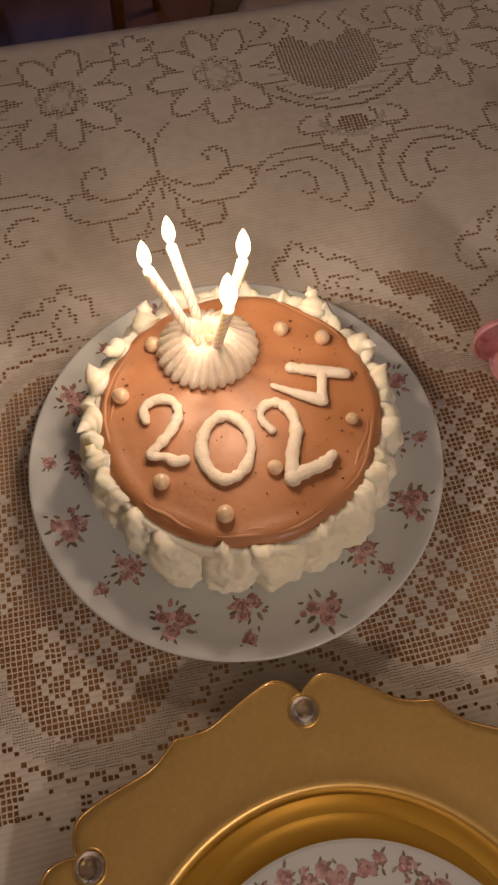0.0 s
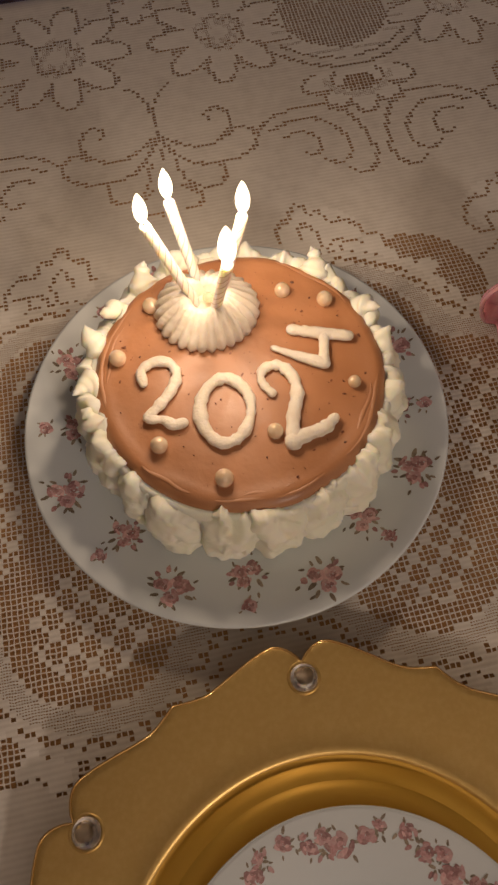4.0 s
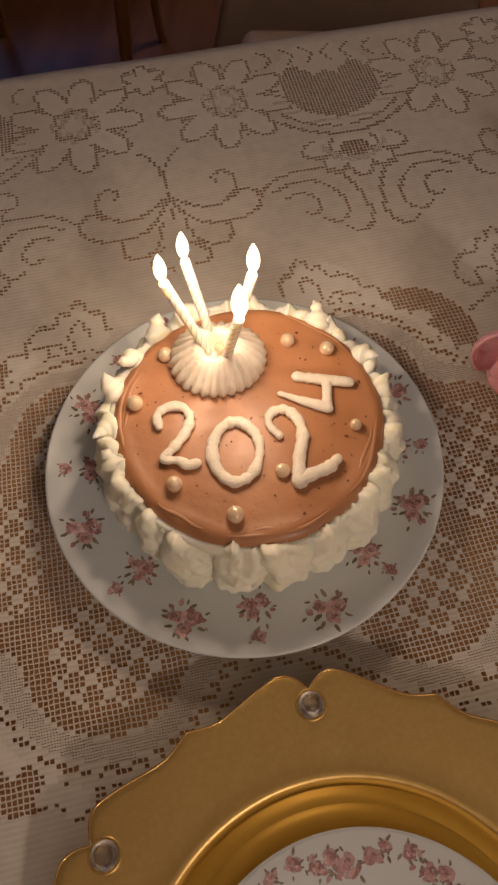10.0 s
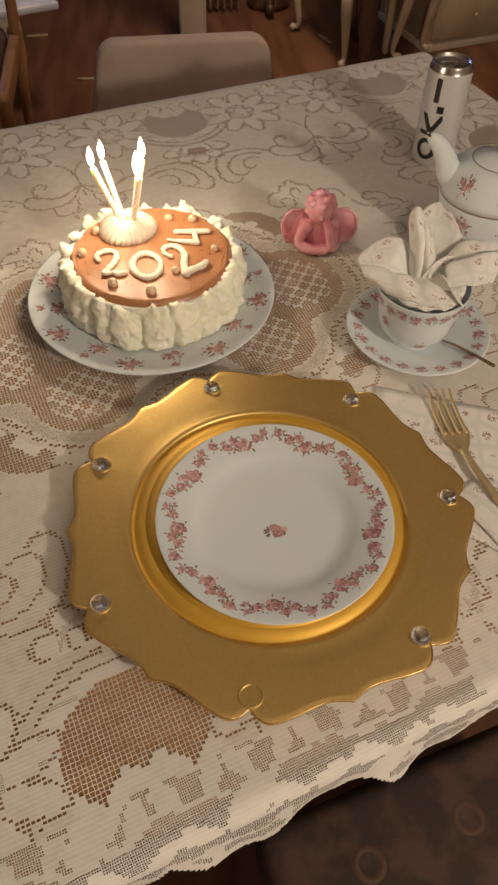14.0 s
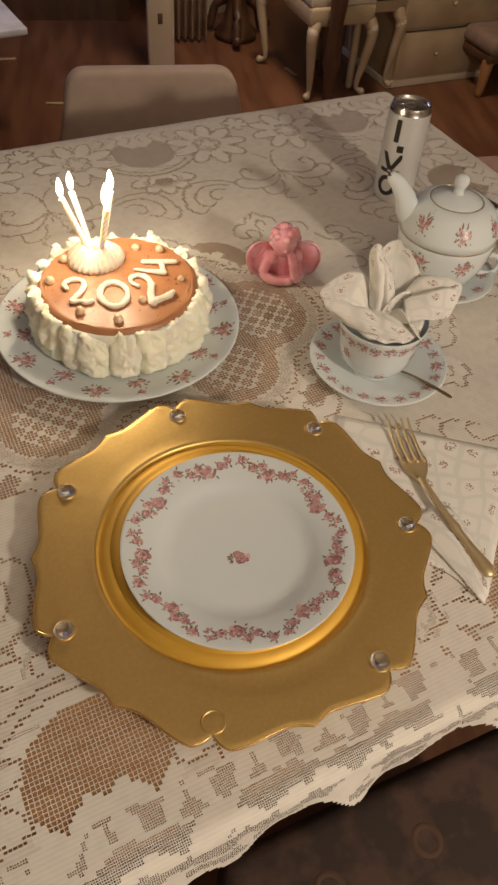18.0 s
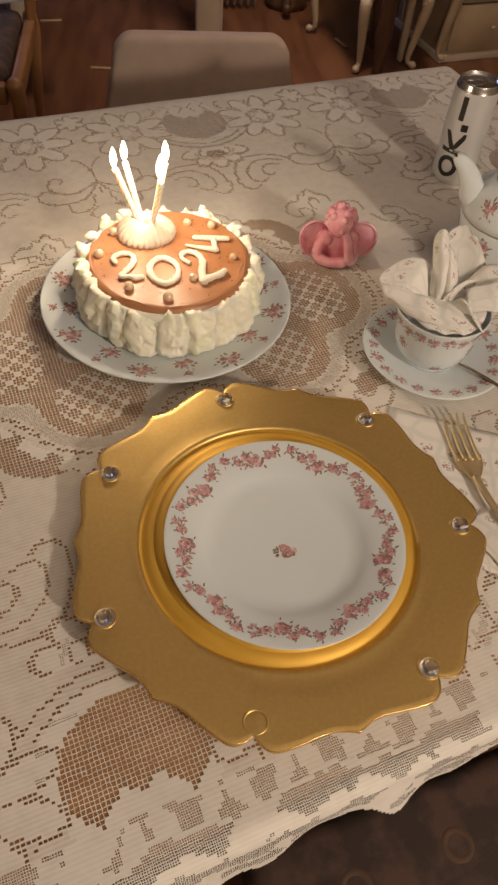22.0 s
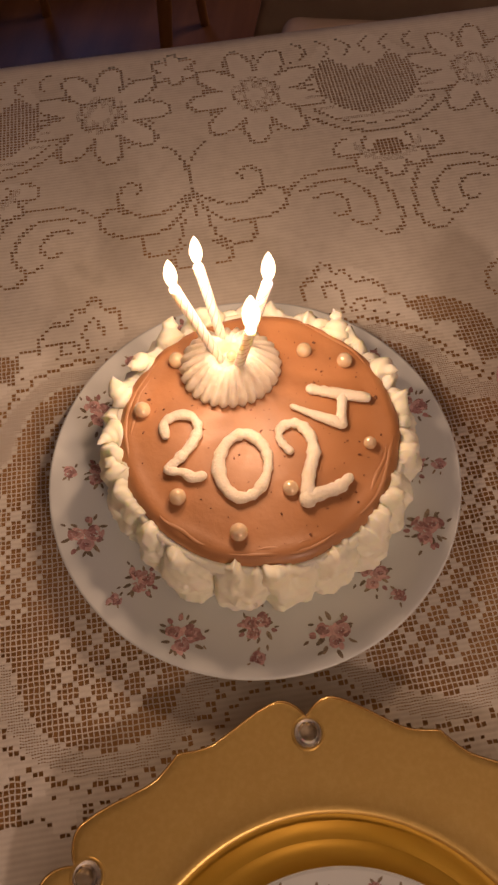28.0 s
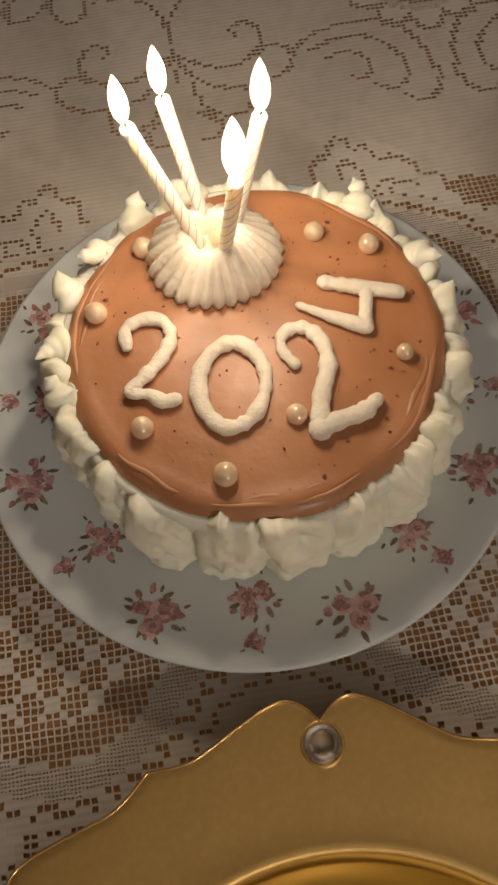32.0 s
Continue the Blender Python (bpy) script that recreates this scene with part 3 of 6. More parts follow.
def build_cloth():
    u0, u1, v0, v1 = -0.36, EDGE_RIGHT + 0.11, EDGE_FRONT - 0.115, EDGE_FAR + 0.06
    nu, nv = int((u1 - u0) / CELL), int((v1 - v0) / CELL)
    gi, gj = np.meshgrid(np.arange(nu + 1), np.arange(nv + 1), indexing="ij")
    rng = np.random.default_rng(5)
    gu = u0 + gi * CELL + rng.normal(0, 0.00022, gi.shape) + 0.0014 * np.sin(gj * 0.06 + gi * 0.011)
    gv = v0 + gj * CELL + rng.normal(0, 0.00022, gi.shape) + 0.0012 * np.sin(gi * 0.05 + gj * 0.017)
    ci, cj = np.meshgrid(np.arange(nu), np.arange(nv), indexing="ij")
    cu, cv = u0 + (ci + 0.5) * CELL, v0 + (cj + 0.5) * CELL
    hem_front = EDGE_FRONT - 0.036 - 0.028 * np.abs(np.sin((cu + 0.012) * 24)) - 0.004 * np.sin(cu * 130)
    hem_right = EDGE_RIGHT + 0.075 + 0.02 * np.abs(np.sin(cv * 24))
    keep = (cv > hem_front) & (cu < hem_right) & ~((cu > EDGE_RIGHT) & ((cv < EDGE_FRONT - 0.02) | (cv > EDGE_FAR + 0.02)))
    knit, coarse, fine, dense = lace_holes(cu, cv, ci, cj)
    knit[~keep | (cv < hem_front + 0.008) | (cu > hem_right - 0.008)] = 0
    idx = lambda i, j: i * (nv + 1) + j
    corner = np.stack([idx(ci, cj), idx(ci + 1, cj), idx(ci + 1, cj + 1), idx(ci, cj + 1)], -1)
    flat_u, flat_v = gu.ravel(), gv.ravel()
    faces = [corner[keep & (knit == 0)]]
    shade = [dense[keep & (knit == 0)]]
    au, av, count = [flat_u], [flat_v], len(flat_u)

    def inset(ring, i0, i1, j0, j1):
        """Corners of a patch of each ring cell, given by its fractions."""
        fi, fj = np.stack([i0, i1, i1, i0], -1), np.stack([j0, j0, j1, j1], -1)
        blend = lambda c: (1 - fi) * (1 - fj) * c[:, :1] + fi * (1 - fj) * c[:, 1:2] + fi * fj * c[:, 2:3] + (1 - fi) * fj * c[:, 3:4]
        return blend(flat_u[ring]).ravel(), blend(flat_v[ring]).ravel()

    def frame_of(outer, inner, kind):
        for k in range(4):
            n = (k + 1) % 4
            faces.append(np.stack([outer[:, k], outer[:, n], inner[:, n], inner[:, k]], -1))
            shade.append(kind)

    for sort, slim in ((1, 0.115),):
        ring = corner[knit == sort]
        m = slim + rng.normal(0, 0.02, len(ring))
        m = np.where(coarse[knit == sort], m - 0.03, np.where(fine[knit == sort], m + 0.06, m))
        x, y = inset(ring, m, 1 - m, m, 1 - m)
        au.append(x)
        av.append(y)
        frame_of(ring, count + np.arange(len(ring) * 4).reshape(-1, 4), dense[knit == sort])
        count += len(ring) * 4
    slits = [(2, 0.0, 1.0, 0.0, 1.0, 0.12, 0.22)]
    slits += [(4, lo, lo + 0.5, h, h + 0.5, 0.085, 0.095) for lo in (0.0, 0.5) for h in (0.0, 0.5)]
    slits += [(3, lo, lo + 0.5, h, h + 0.5, 0.10, 0.16) for lo in (0.0, 0.5) for h in (0.0, 0.5)]
    for sort, left, right, lo, hi, slim, thin in slits:
        ring = corner[knit == sort]
        one = np.ones(len(ring))
        m = slim + rng.normal(0, 0.02, len(ring))
        t = thin + rng.normal(0, 0.012, len(ring))
        ids = []
        for p in ((left * one, right * one, lo * one, hi * one), (left + m, right - m, lo + t, hi - t)):
            x, y = inset(ring, *p)
            au.append(x)
            av.append(y)
            ids.append(count + np.arange(len(ring) * 4).reshape(-1, 4))
            count += len(ring) * 4
        frame_of(*ids, dense[knit == sort])
    faces = np.concatenate(faces)
    au, av = np.concatenate(au), np.concatenate(av)
    # the far left of the cloth, never seen near
    extra = len(au)
    su = np.array([EDGE_LEFT - 0.09, EDGE_LEFT, -0.36])
    sv = np.r_[v0 + 0.03, np.linspace(EDGE_FRONT, EDGE_FAR, 30), v1]
    eu, ev = np.meshgrid(su, sv, indexing="ij")
    au, av = np.r_[au, eu.ravel()], np.r_[av, ev.ravel()]
    for i in range(2):
        for j in range(len(sv) - 1):
            k = extra + i * len(sv) + j
            faces = np.concatenate([faces, [[k, k + len(sv), k + len(sv) + 1, k + 1]]])
    shade = np.concatenate(shade).astype(np.int32)
    shade = np.r_[shade, np.zeros(len(faces) - len(shade), np.int32)]
    co = cloth_place(au, av)
    me = bpy.data.meshes.new("tablecloth")
    me.vertices.add(len(co))
    me.vertices.foreach_set("co", co.ravel())
    me.loops.add(len(faces) * 4)
    me.loops.foreach_set("vertex_index", faces.ravel())
    me.polygons.add(len(faces))
    me.polygons.foreach_set("loop_start", np.arange(len(faces)) * 4)
    me.polygons.foreach_set("use_smooth", np.ones(len(faces), bool))
    me.polygons.foreach_set("material_index", shade)
    me.update(calc_edges=True)
    layer = me.uv_layers.new(name="cloth")
    layer.data.foreach_set("uv", np.stack([au[faces.ravel()], av[faces.ravel()]], -1).ravel())
    me.materials.append(MATS["lace_ground"])
    me.materials.append(MATS["lace_dense"])
    ob = new("tablecloth", me)
    return tagged(ob, "white lace tablecloth with netted flowers and a scalloped hem", "tablecloth")


build_cloth()

table = thing("dining_table", (*table_xy(0.005, 0.2285), 0), "dark brown wooden dining table under the lace cloth", "table", turn=YAW)
part("tabletop", box(-0.783, 0.783, -0.457, 0.457, TOP - 0.032, TOP - 0.0009, 0.004), "table_wood", table)
for sy in (-1, 1):
    part("apron", box(-0.70, 0.70, sy * 0.34 - 0.011, sy * 0.34 + 0.011, TOP - 0.12, TOP - 0.034, 0.003), "dark_wood", table)
for sx in (-1, 1):
    part("apron", box(sx * 0.711 - 0.011, sx * 0.711 + 0.011, -0.329, 0.329, TOP - 0.12, TOP - 0.034, 0.003), "dark_wood", table)
    for sy in (-1, 1):
        leg = lathe([(0, 0), (0.022, 0), (0.026, 0.05), (0.022, 0.10), (0.034, 0.40), (0.028, 0.48), (0.038, 0.52), (0.038, TOP - 0.035), (0, TOP - 0.034)], 20)
        part("leg", shift(leg, Matrix.Translation((sx * 0.70, sy * 0.34, 0))), "dark_wood", table)


# ---- printed roses ----
def petal(bm, x, y, size, turn, fat, fold, mat):
    """A small flat petal or leaf, as one island; fold(x, y) gives its height."""
    pts = [(math.cos(g) * size, math.sin(g) * size * fat * (1 - 0.25 * math.cos(g))) for g in (2 * math.pi * k / 8 for k in range(8))]
    c, s = math.cos(turn), math.sin(turn)
    f = bm.faces.new([bm.verts.new((x + c * a - s * b, y + s * a + c * b, fold(x + c * a - s * b, y + s * a + c * b))) for a, b in pts])
    f.material_index = mat


def rose(bm, rnd, x, y, size, fold, pale=False):
    """A full-blown rose: loose outer petals, a tight darker heart and a few pale edges."""
    k = 1 if pale else 0
    for ring, n, reach, sz in ((0, 7, 0.62, 0.42), (1, 6, 0.40, 0.34), (2, 4, 0.16, 0.24)):
        for j in range(n):
            g = 2 * math.pi * (j + rnd.random() * 0.8) / n
            rr = reach * size * rnd.uniform(0.75, 1.2)
            petal(bm, x + rr * math.cos(g), y + rr * 0.88 * math.sin(g), size * sz * rnd.uniform(0.7, 1.15), g + rnd.uniform(0.8, 2.2), rnd.uniform(0.4, 0.7), lambda a, b: fold(a, b) + 0.00004 * ring, rnd.choice((0, 1, 1, k)) if ring < 2 else 0)


def leaves(bm, rnd, x, y, size, n, reach, fold, a0=0.0, a1=6.28):
    for j in range(n):
        g = a0 + (a1 - a0) * (j + rnd.random() * 0.8) / n
        r = reach * (0.75 + 0.5 * rnd.random())
        petal(bm, x + r * math.cos(g), y + r * math.sin(g), size * (0.7 + 0.6 * rnd.random()), g + rnd.uniform(-0.5, 0.5), 0.42, lambda a, b: fold(a, b) - 0.00004, 2)


def spray(bm, rnd, x, y, size, fold):
    """A posy: two or three roses, buds and leaves."""
    leaves(bm, rnd, x, y, size * 0.26, 9, size * 0.95, fold)
    leaves(bm, rnd, x, y, size * 0.18, 6, size * 1.25, fold)
    for j in range(3):
        g = 2.1 * j + rnd.random()
        rose(bm, rnd, x + 0.5 * size * math.cos(g), y + 0.5 * size * math.sin(g), size * (0.55 if j else 0.7), fold, j == 2)
    for j in range(3):
        g = rnd.random() * 6.3
        petal(bm, x + 1.1 * size * math.cos(g), y + 1.1 * size * math.sin(g), size * 0.2, g, 0.7, fold, 0)


def along(profile):
    """Height of the upper face of a turned plate at (x, y), from its (r, z) profile."""
    rs, zs = zip(*profile)
    return lambda x, y: float(np.interp(math.hypot(x, y), rs, zs)) + 0.00022


PRINT = ("rose_print", ("rose_pale", "leaf_print"))
rnd = random.Random(11)

# ---- cake plate ----
CAKE_X, CAKE_Y = 0.0805, 0.2945
plate = thing("cake_plate", (0.078, 0.288, TOP), "white porcelain plate printed with pink rose posies, under the cake", "plate")
face = [(0, 0.0062), (0.070, 0.0066), (0.084, 0.0085), (0.100, 0.0135), (0.118, 0.0185), (0.1268, 0.0208), (0.1284, 0.0206)]
under = [(0.1288, 0.0196), (0.1278, 0.0180), (0.112, 0.0130), (0.088, 0.0045), (0.074, 0.0010), (0.066, 0.0008), (0.062, 0.0030), (0, 0.0030)]
part("dish", lathe(face + under, 128), "porcelain", plate)
top = along(face)
for k in range(8):
    g = radians(-82 + 45 * k)
    bm = bmesh.new()
    rose(bm, rnd, 0.1165 * math.cos(g), 0.1165 * math.sin(g), 0.0052, top)
    leaves(bm, rnd, 0.1165 * math.cos(g), 0.1165 * math.sin(g), 0.0016, 4, 0.0052, top)
    part("rose_print", bm, PRINT[0], plate, smooth=False, more=PRINT[1])
    bm = bmesh.new()
    spray(bm, rnd, 0.098 * math.cos(g), 0.098 * math.sin(g), 0.0092, top)
    part("posy_print", bm, PRINT[0], plate, smooth=False, more=PRINT[1])
    g = radians(-59.5 + 45 * k)
    bm = bmesh.new()
    spray(bm, rnd, 0.112 * math.cos(g), 0.112 * math.sin(g), 0.0105, top)
    part("posy_print", bm, PRINT[0], plate, smooth=False, more=PRINT[1])

# ---- cake ----
CAKE_TOP = 0.0615
cake = thing("cake", (CAKE_X, CAKE_Y, TOP), "round caramel cake edged with whipped cream and piped 2024", "cake")
part("sponge", lathe([(0, 0.0068), (0.083, 0.0105), (0.0852, 0.016), (0.0860, 0.032), (0.0868, 0.046), (0.0870, 0.0535), (0.0856, 0.0563), (0.0838, 0.0572), (0.081, 0.0565), (0.078, 0.0560), (0, 0.0560)], 90, lambda a, k, r, z: (r * (1 + (0.008 * noise.noise(Vector((math.cos(a) * 7, math.sin(a) * 7, z * 90))) if r > 0.08 else 0)), z)), "cream", cake)


def glaze_wobble(a, k, r, z):
    n = noise.noise(Vector((math.cos(a) * 3, math.sin(a) * 3, r * 60)))
    return r * (1 + 0.012 * n * (r > 0.06)), z + 0.0006 * n + (0.0004 * math.sin(a * 9) if r > 0.07 else 0)


part("caramel_glaze", lathe([(0, CAKE_TOP + 0.001), (0.02, CAKE_TOP + 0.001), (0.04, CAKE_TOP + 0.0008), (0.055, CAKE_TOP + 0.0004), (0.066, CAKE_TOP), (0.072, CAKE_TOP - 0.0004), (0.075, CAKE_TOP + 0.0004), (0.078, CAKE_TOP - 0.0002), (0.0805, CAKE_TOP - 0.0018), (0.0825, CAKE_TOP - 0.005), (0.0835, CAKE_TOP - 0.010), (0.08, CAKE_TOP - 0.011), (0, CAKE_TOP - 0.004)], 96, glaze_wobble), "caramel", cake)
bm = bmesh.new()
for k in range(170):
    r, g = 0.075 * math.sqrt(rnd.random()), rnd.random() * 6.283
    size, turn, top = 0.0003 + 0.0011 * rnd.random() ** 3, rnd.random() * 3.14, CAKE_TOP + 0.0021 - 0.0009 * (r / 0.07) ** 2
    ring = [(size * rnd.uniform(0.6, 1.3) * math.cos(a), size * rnd.uniform(0.35, 0.8) * math.sin(a)) for a in (0.785 * q for q in range(8))]
    low = [bm.verts.new((r * math.cos(g) + math.cos(turn) * x - math.sin(turn) * y, r * math.sin(g) + math.sin(turn) * x + math.cos(turn) * y, top - 0.0010)) for x, y in ring]
    mid = bm.verts.new((r * math.cos(g), r * math.sin(g), top))
    for a, b in zip(low, low[1:] + low[:1]):
        bm.faces.new((a, b, mid))
tagged(part("caramel_specks", bm, "caramel_speck", cake), kind="stuff")


for k, (a0, a1, r) in enumerate(((-38, 18, 0.0772), (-30, -2, 0.0735), (-95, -50, 0.0775), (-84, -62, 0.0742), (150, 215, 0.0772), (160, 190, 0.074), (40, 78, 0.0775), (-128, -104, 0.0765))):
    pts = [(r * (1 + 0.010 * math.sin(0.7 * t + k)) * math.cos(radians(a0 + (a1 - a0) * t / 12)), r * (1 + 0.010 * math.sin(0.7 * t + k)) * math.sin(radians(a0 + (a1 - a0) * t / 12)), CAKE_TOP + 0.0001) for t in range(13)]
    part("glaze_wrinkle", tube(spline(pts, 3), lambda s: 0.0002 + 0.0011 * math.sin(s * math.pi) ** 0.7, 8, flat=0.38, lump=0.25, seed=k), "caramel", cake)


def dollop(seed, width, tall):
    """A pillow of whipped cream pressed against the side with a knife and folded over the rim."""
    bm = bmesh.new()
    n, m = 28, 30
    off = Vector((seed * 7.1, seed * 3.3, 0))
    r0 = random.Random(seed)
    lean, peak, push = r0.uniform(-0.35, 0.35), r0.uniform(-0.6, 0.6), r0.uniform(0.88, 1.10)
    crook, ridge = r0.uniform(-0.35, 0.35), r0.uniform(-0.45, 0.45)
    rows = []
    for j in range(m + 1):
        h = j / m
        w = width * float(np.interp(h, (0, 0.06, 0.3, 0.75, 1), (0.70, 0.92, 1.0, 0.96, 0.86)))
        bulge = float(np.interp(h, (0, 0.05, 0.14, 0.4, 0.7, 0.9, 1), (0.30, 0.72, 0.96, 1.0, 0.90, 0.74, 0.50)))
        row = []
        for i in range(n + 1):
            s = 2 * i / n - 1
            belly = (1 - abs(s) ** 2.8) ** 0.5 if abs(s) < 1 else 0
            crest = 0.0036 * math.exp(-((s - peak) / 0.28) ** 2) - 0.0018 * math.exp(-((s + peak * 0.7) / 0.22) ** 2)
            z = tall * h + crest * max(0, h - 0.6) / 0.4 - 0.003 * s * s * h
            p = Vector((s * w + lean * 0.008 * h * h + 0.0015 * crook * math.sin(h * 6), 0.0132 * push * bulge * belly, z))
            broad = 0.0046 * noise.noise(Vector((p.x * 70, h * 4.5, 0)) + off)
            smear = 0.0024 * (0.30 - abs(noise.noise(Vector(((p.x + lean * 0.4 * p.z) * 95, p.z * 80, 3)) + off)))
            flap = 0.0010 * math.tanh((s - ridge - 0.5 * crook * (h - 0.5)) * 9)
            grain = 0.0008 * noise.noise(p * 400 + off) + 0.0034 * (0.25 - abs(noise.noise(Vector((p.x * 130, p.y * 130, p.z * 210)) - off)))
            p.y += (broad + smear + flap * (1 - abs(s)) + grain) * (0.25 + 0.75 * belly) * min(1, 6 * h + 0.3)
            if h > 0.86:
                p.y += 0.0022 * math.exp(-((s - peak) / 0.35) ** 2) * (h - 0.86) / 0.14
            p.x += noise.noise(p * 110 - off) * 0.0030
            p.z += (0.0024 * noise.noise(Vector((p.x * 210, 0, 7)) + off) + 0.0012 * noise.noise(Vector((p.x * 520, 0, 2)) + off)) * max(0, h - 0.7) / 0.3
            row.append(bm.verts.new(p))
        rows.append(row)
    for dy, dz in ((0.0018, -0.0010), (0.0030, 0.0002), (0.0034, 0.0016), (0.0030, 0.0052)):
        rows.append([bm.verts.new((v.co.x * 0.985 + 0.0006 * noise.noise(v.co * 300), v.co.y - dy, v.co.z - dz + 0.0009 * noise.noise(v.co * 240 + off))) for v in rows[-1]])
    for a, b in zip(rows, rows[1:]):
        for i in range(n):
            bm.faces.new((a[i], a[i + 1], b[i + 1], b[i]))
    return bm


for k in range(20):
    g = -90 + 360 * k / 20 + rnd.uniform(-2.5, 2.5)
    tall = rnd.uniform(0.0470, 0.0515)
    bm = dollop(k + 1, rnd.uniform(0.0158, 0.0180), tall)
    part("cream_dollop", shift(bm, pose(0, 0, 0.0085, 0, 0, g - 90) @ pose(0, 0.0824 + 0.0012 * (k % 2), 0, 2.0, 0, 0)), "cream", cake)


for k, g in enumerate((118, 137, 154, 171, 189, 206, 62, 36)):
    c, s = math.cos(radians(g)), math.sin(radians(g))
    out, bend = 0.003 * math.sin(k * 2.3), 0.004 * (-1) ** k
    pts = spline([(0.079 * c, 0.079 * s, CAKE_TOP - 0.009), (0.085 * c, 0.085 * s, CAKE_TOP - 0.003), ((0.0885 + out) * c - bend * s, (0.0885 + out) * s + bend * c, CAKE_TOP + 0.0005), ((0.0915 + out) * c - 2 * bend * s, (0.0915 + out) * s + 2 * bend * c, CAKE_TOP + 0.0025)], 6)
    part("cream_peak", tube(pts, lambda t: 0.0082 * (1 - t ** 1.6) + 0.0009, 16, flat=0.8, lump=0.6, seed=k), "cream", cake)


def piped(points, radius, closed=False, seed=0, z=CAKE_TOP + 0.0028):
    pts = spline([(x / 1000, y / 1000, z) for x, y in points], 6, closed)
    wide = (lambda t: 1.12 * radius(t)) if callable(radius) else 1.12 * radius
    return tube(pts, wide, 12, closed, 0.70, lump=0.42, seed=seed)


part("piped_two", piped([(-52.5, -12.5), (-54.5, -5), (-48, 1), (-39.5, 1), (-34.5, -6), (-36.5, -16.5), (-42.5, -27), (-47, -34), (-38.5, -34.5), (-32.5, -37), (-27.5, -35.5)], 0.0027, seed=1), "piped_cream", cake)
part("piped_nought", piped([(-6.5, -6.5), (-16, -12.5), (-19.5, -25.5), (-15.5, -38.5), (-5.5, -46), (4.5, -40.5), (8.5, -26.5), (4.5, -13.5)], 0.0031, True, 2), "piped_cream", cake)
part("piped_two", piped([(19.5, -14.5), (13, -7.5), (13.5, 0.5), (21.5, 3.5), (29.5, -2.5), (33, -13.5), (31.5, -28.5), (32.5, -43.5)], lambda s: 0.0020 + 0.0018 * s, seed=3), "piped_cream", cake)
part("piped_two", piped([(32.5, -42.5), (40.5, -37.5), (48.5, -33.5), (53.5, -27.5)], lambda s: 0.0042 - 0.0012 * s, seed=4), "piped_cream", cake)
part("piped_four", piped([(27.5, 27.5), (40.5, 26.5), (59.5, 25.5)], lambda s: 0.0026 + 0.0010 * s, seed=5), "piped_cream", cake)
part("piped_four", piped([(46.5, 25.5), (46.8, 16), (47, 7.5)], 0.0028, seed=6), "piped_cream", cake)
part("piped_four", piped([(18.5, 14.5), (31.5, 10.5), (47.5, 6.5)], lambda s: 0.0018 + 0.0014 * s, seed=7), "piped_cream", cake)


def fluted(a, k, r, z):
    f = 2 * abs(math.sin(14 * a + k * 0.22)) ** 0.75 - 1.1
    lift = 0.25 + 0.75 * min(1, max(0, (r - 0.012) / 0.012))
    return r * (1 + 0.062 * f * lift) * (1 + 0.05 * math.sin(2 * a + 1)), z + 0.0009 * f * lift + 0.002 * math.sin(a * 2 + 2.2) * (z > CAKE_TOP + 0.008)


rosette = lathe([(0.005, CAKE_TOP + 0.001), (0.0062, CAKE_TOP + 0.010), (0.0085, CAKE_TOP + 0.0180), (0.0112, CAKE_TOP + 0.0205), (0.0145, CAKE_TOP + 0.0195), (0.0180, CAKE_TOP + 0.0165), (0.0220, CAKE_TOP + 0.0125), (0.0255, CAKE_TOP + 0.0085), (0.0280, CAKE_TOP + 0.0042), (0.0272, CAKE_TOP + 0.0005), (0.02, CAKE_TOP - 0.001)], 240, fluted)
part("cream_rosette", shift(rosette, Matrix.Translation((-0.0215, 0.037, 0))), "piped_cream", cake)
part("rosette_heart", sphere((-0.0215, 0.037, CAKE_TOP + 0.006), 0.0095, None, 16, (1, 1, 0.7)), "piped_cream", cake)
for x, y, r in ((-54.7, 38.7, 4.0), (21.2, 54.8, 3.8), (46.2, 50.3, 3.8), (-69, 2.4, 4.0), (64.4, -3.5, 3.0), (22.3, -36.9, 3.6), (-39.1, -49.4, 3.9), (-2.8, -65.8, 4.1)):
    part("sugar_pearl", sphere((x / 1000, y / 1000, CAKE_TOP + r * 0.0006), r * 1.25 / 1000, None, 24), "pearl", cake)
part("sugar_pearl", sphere((-0.0200, 0.0365, CAKE_TOP + 0.0170), 0.0032, None, 20), "pearl", cake)


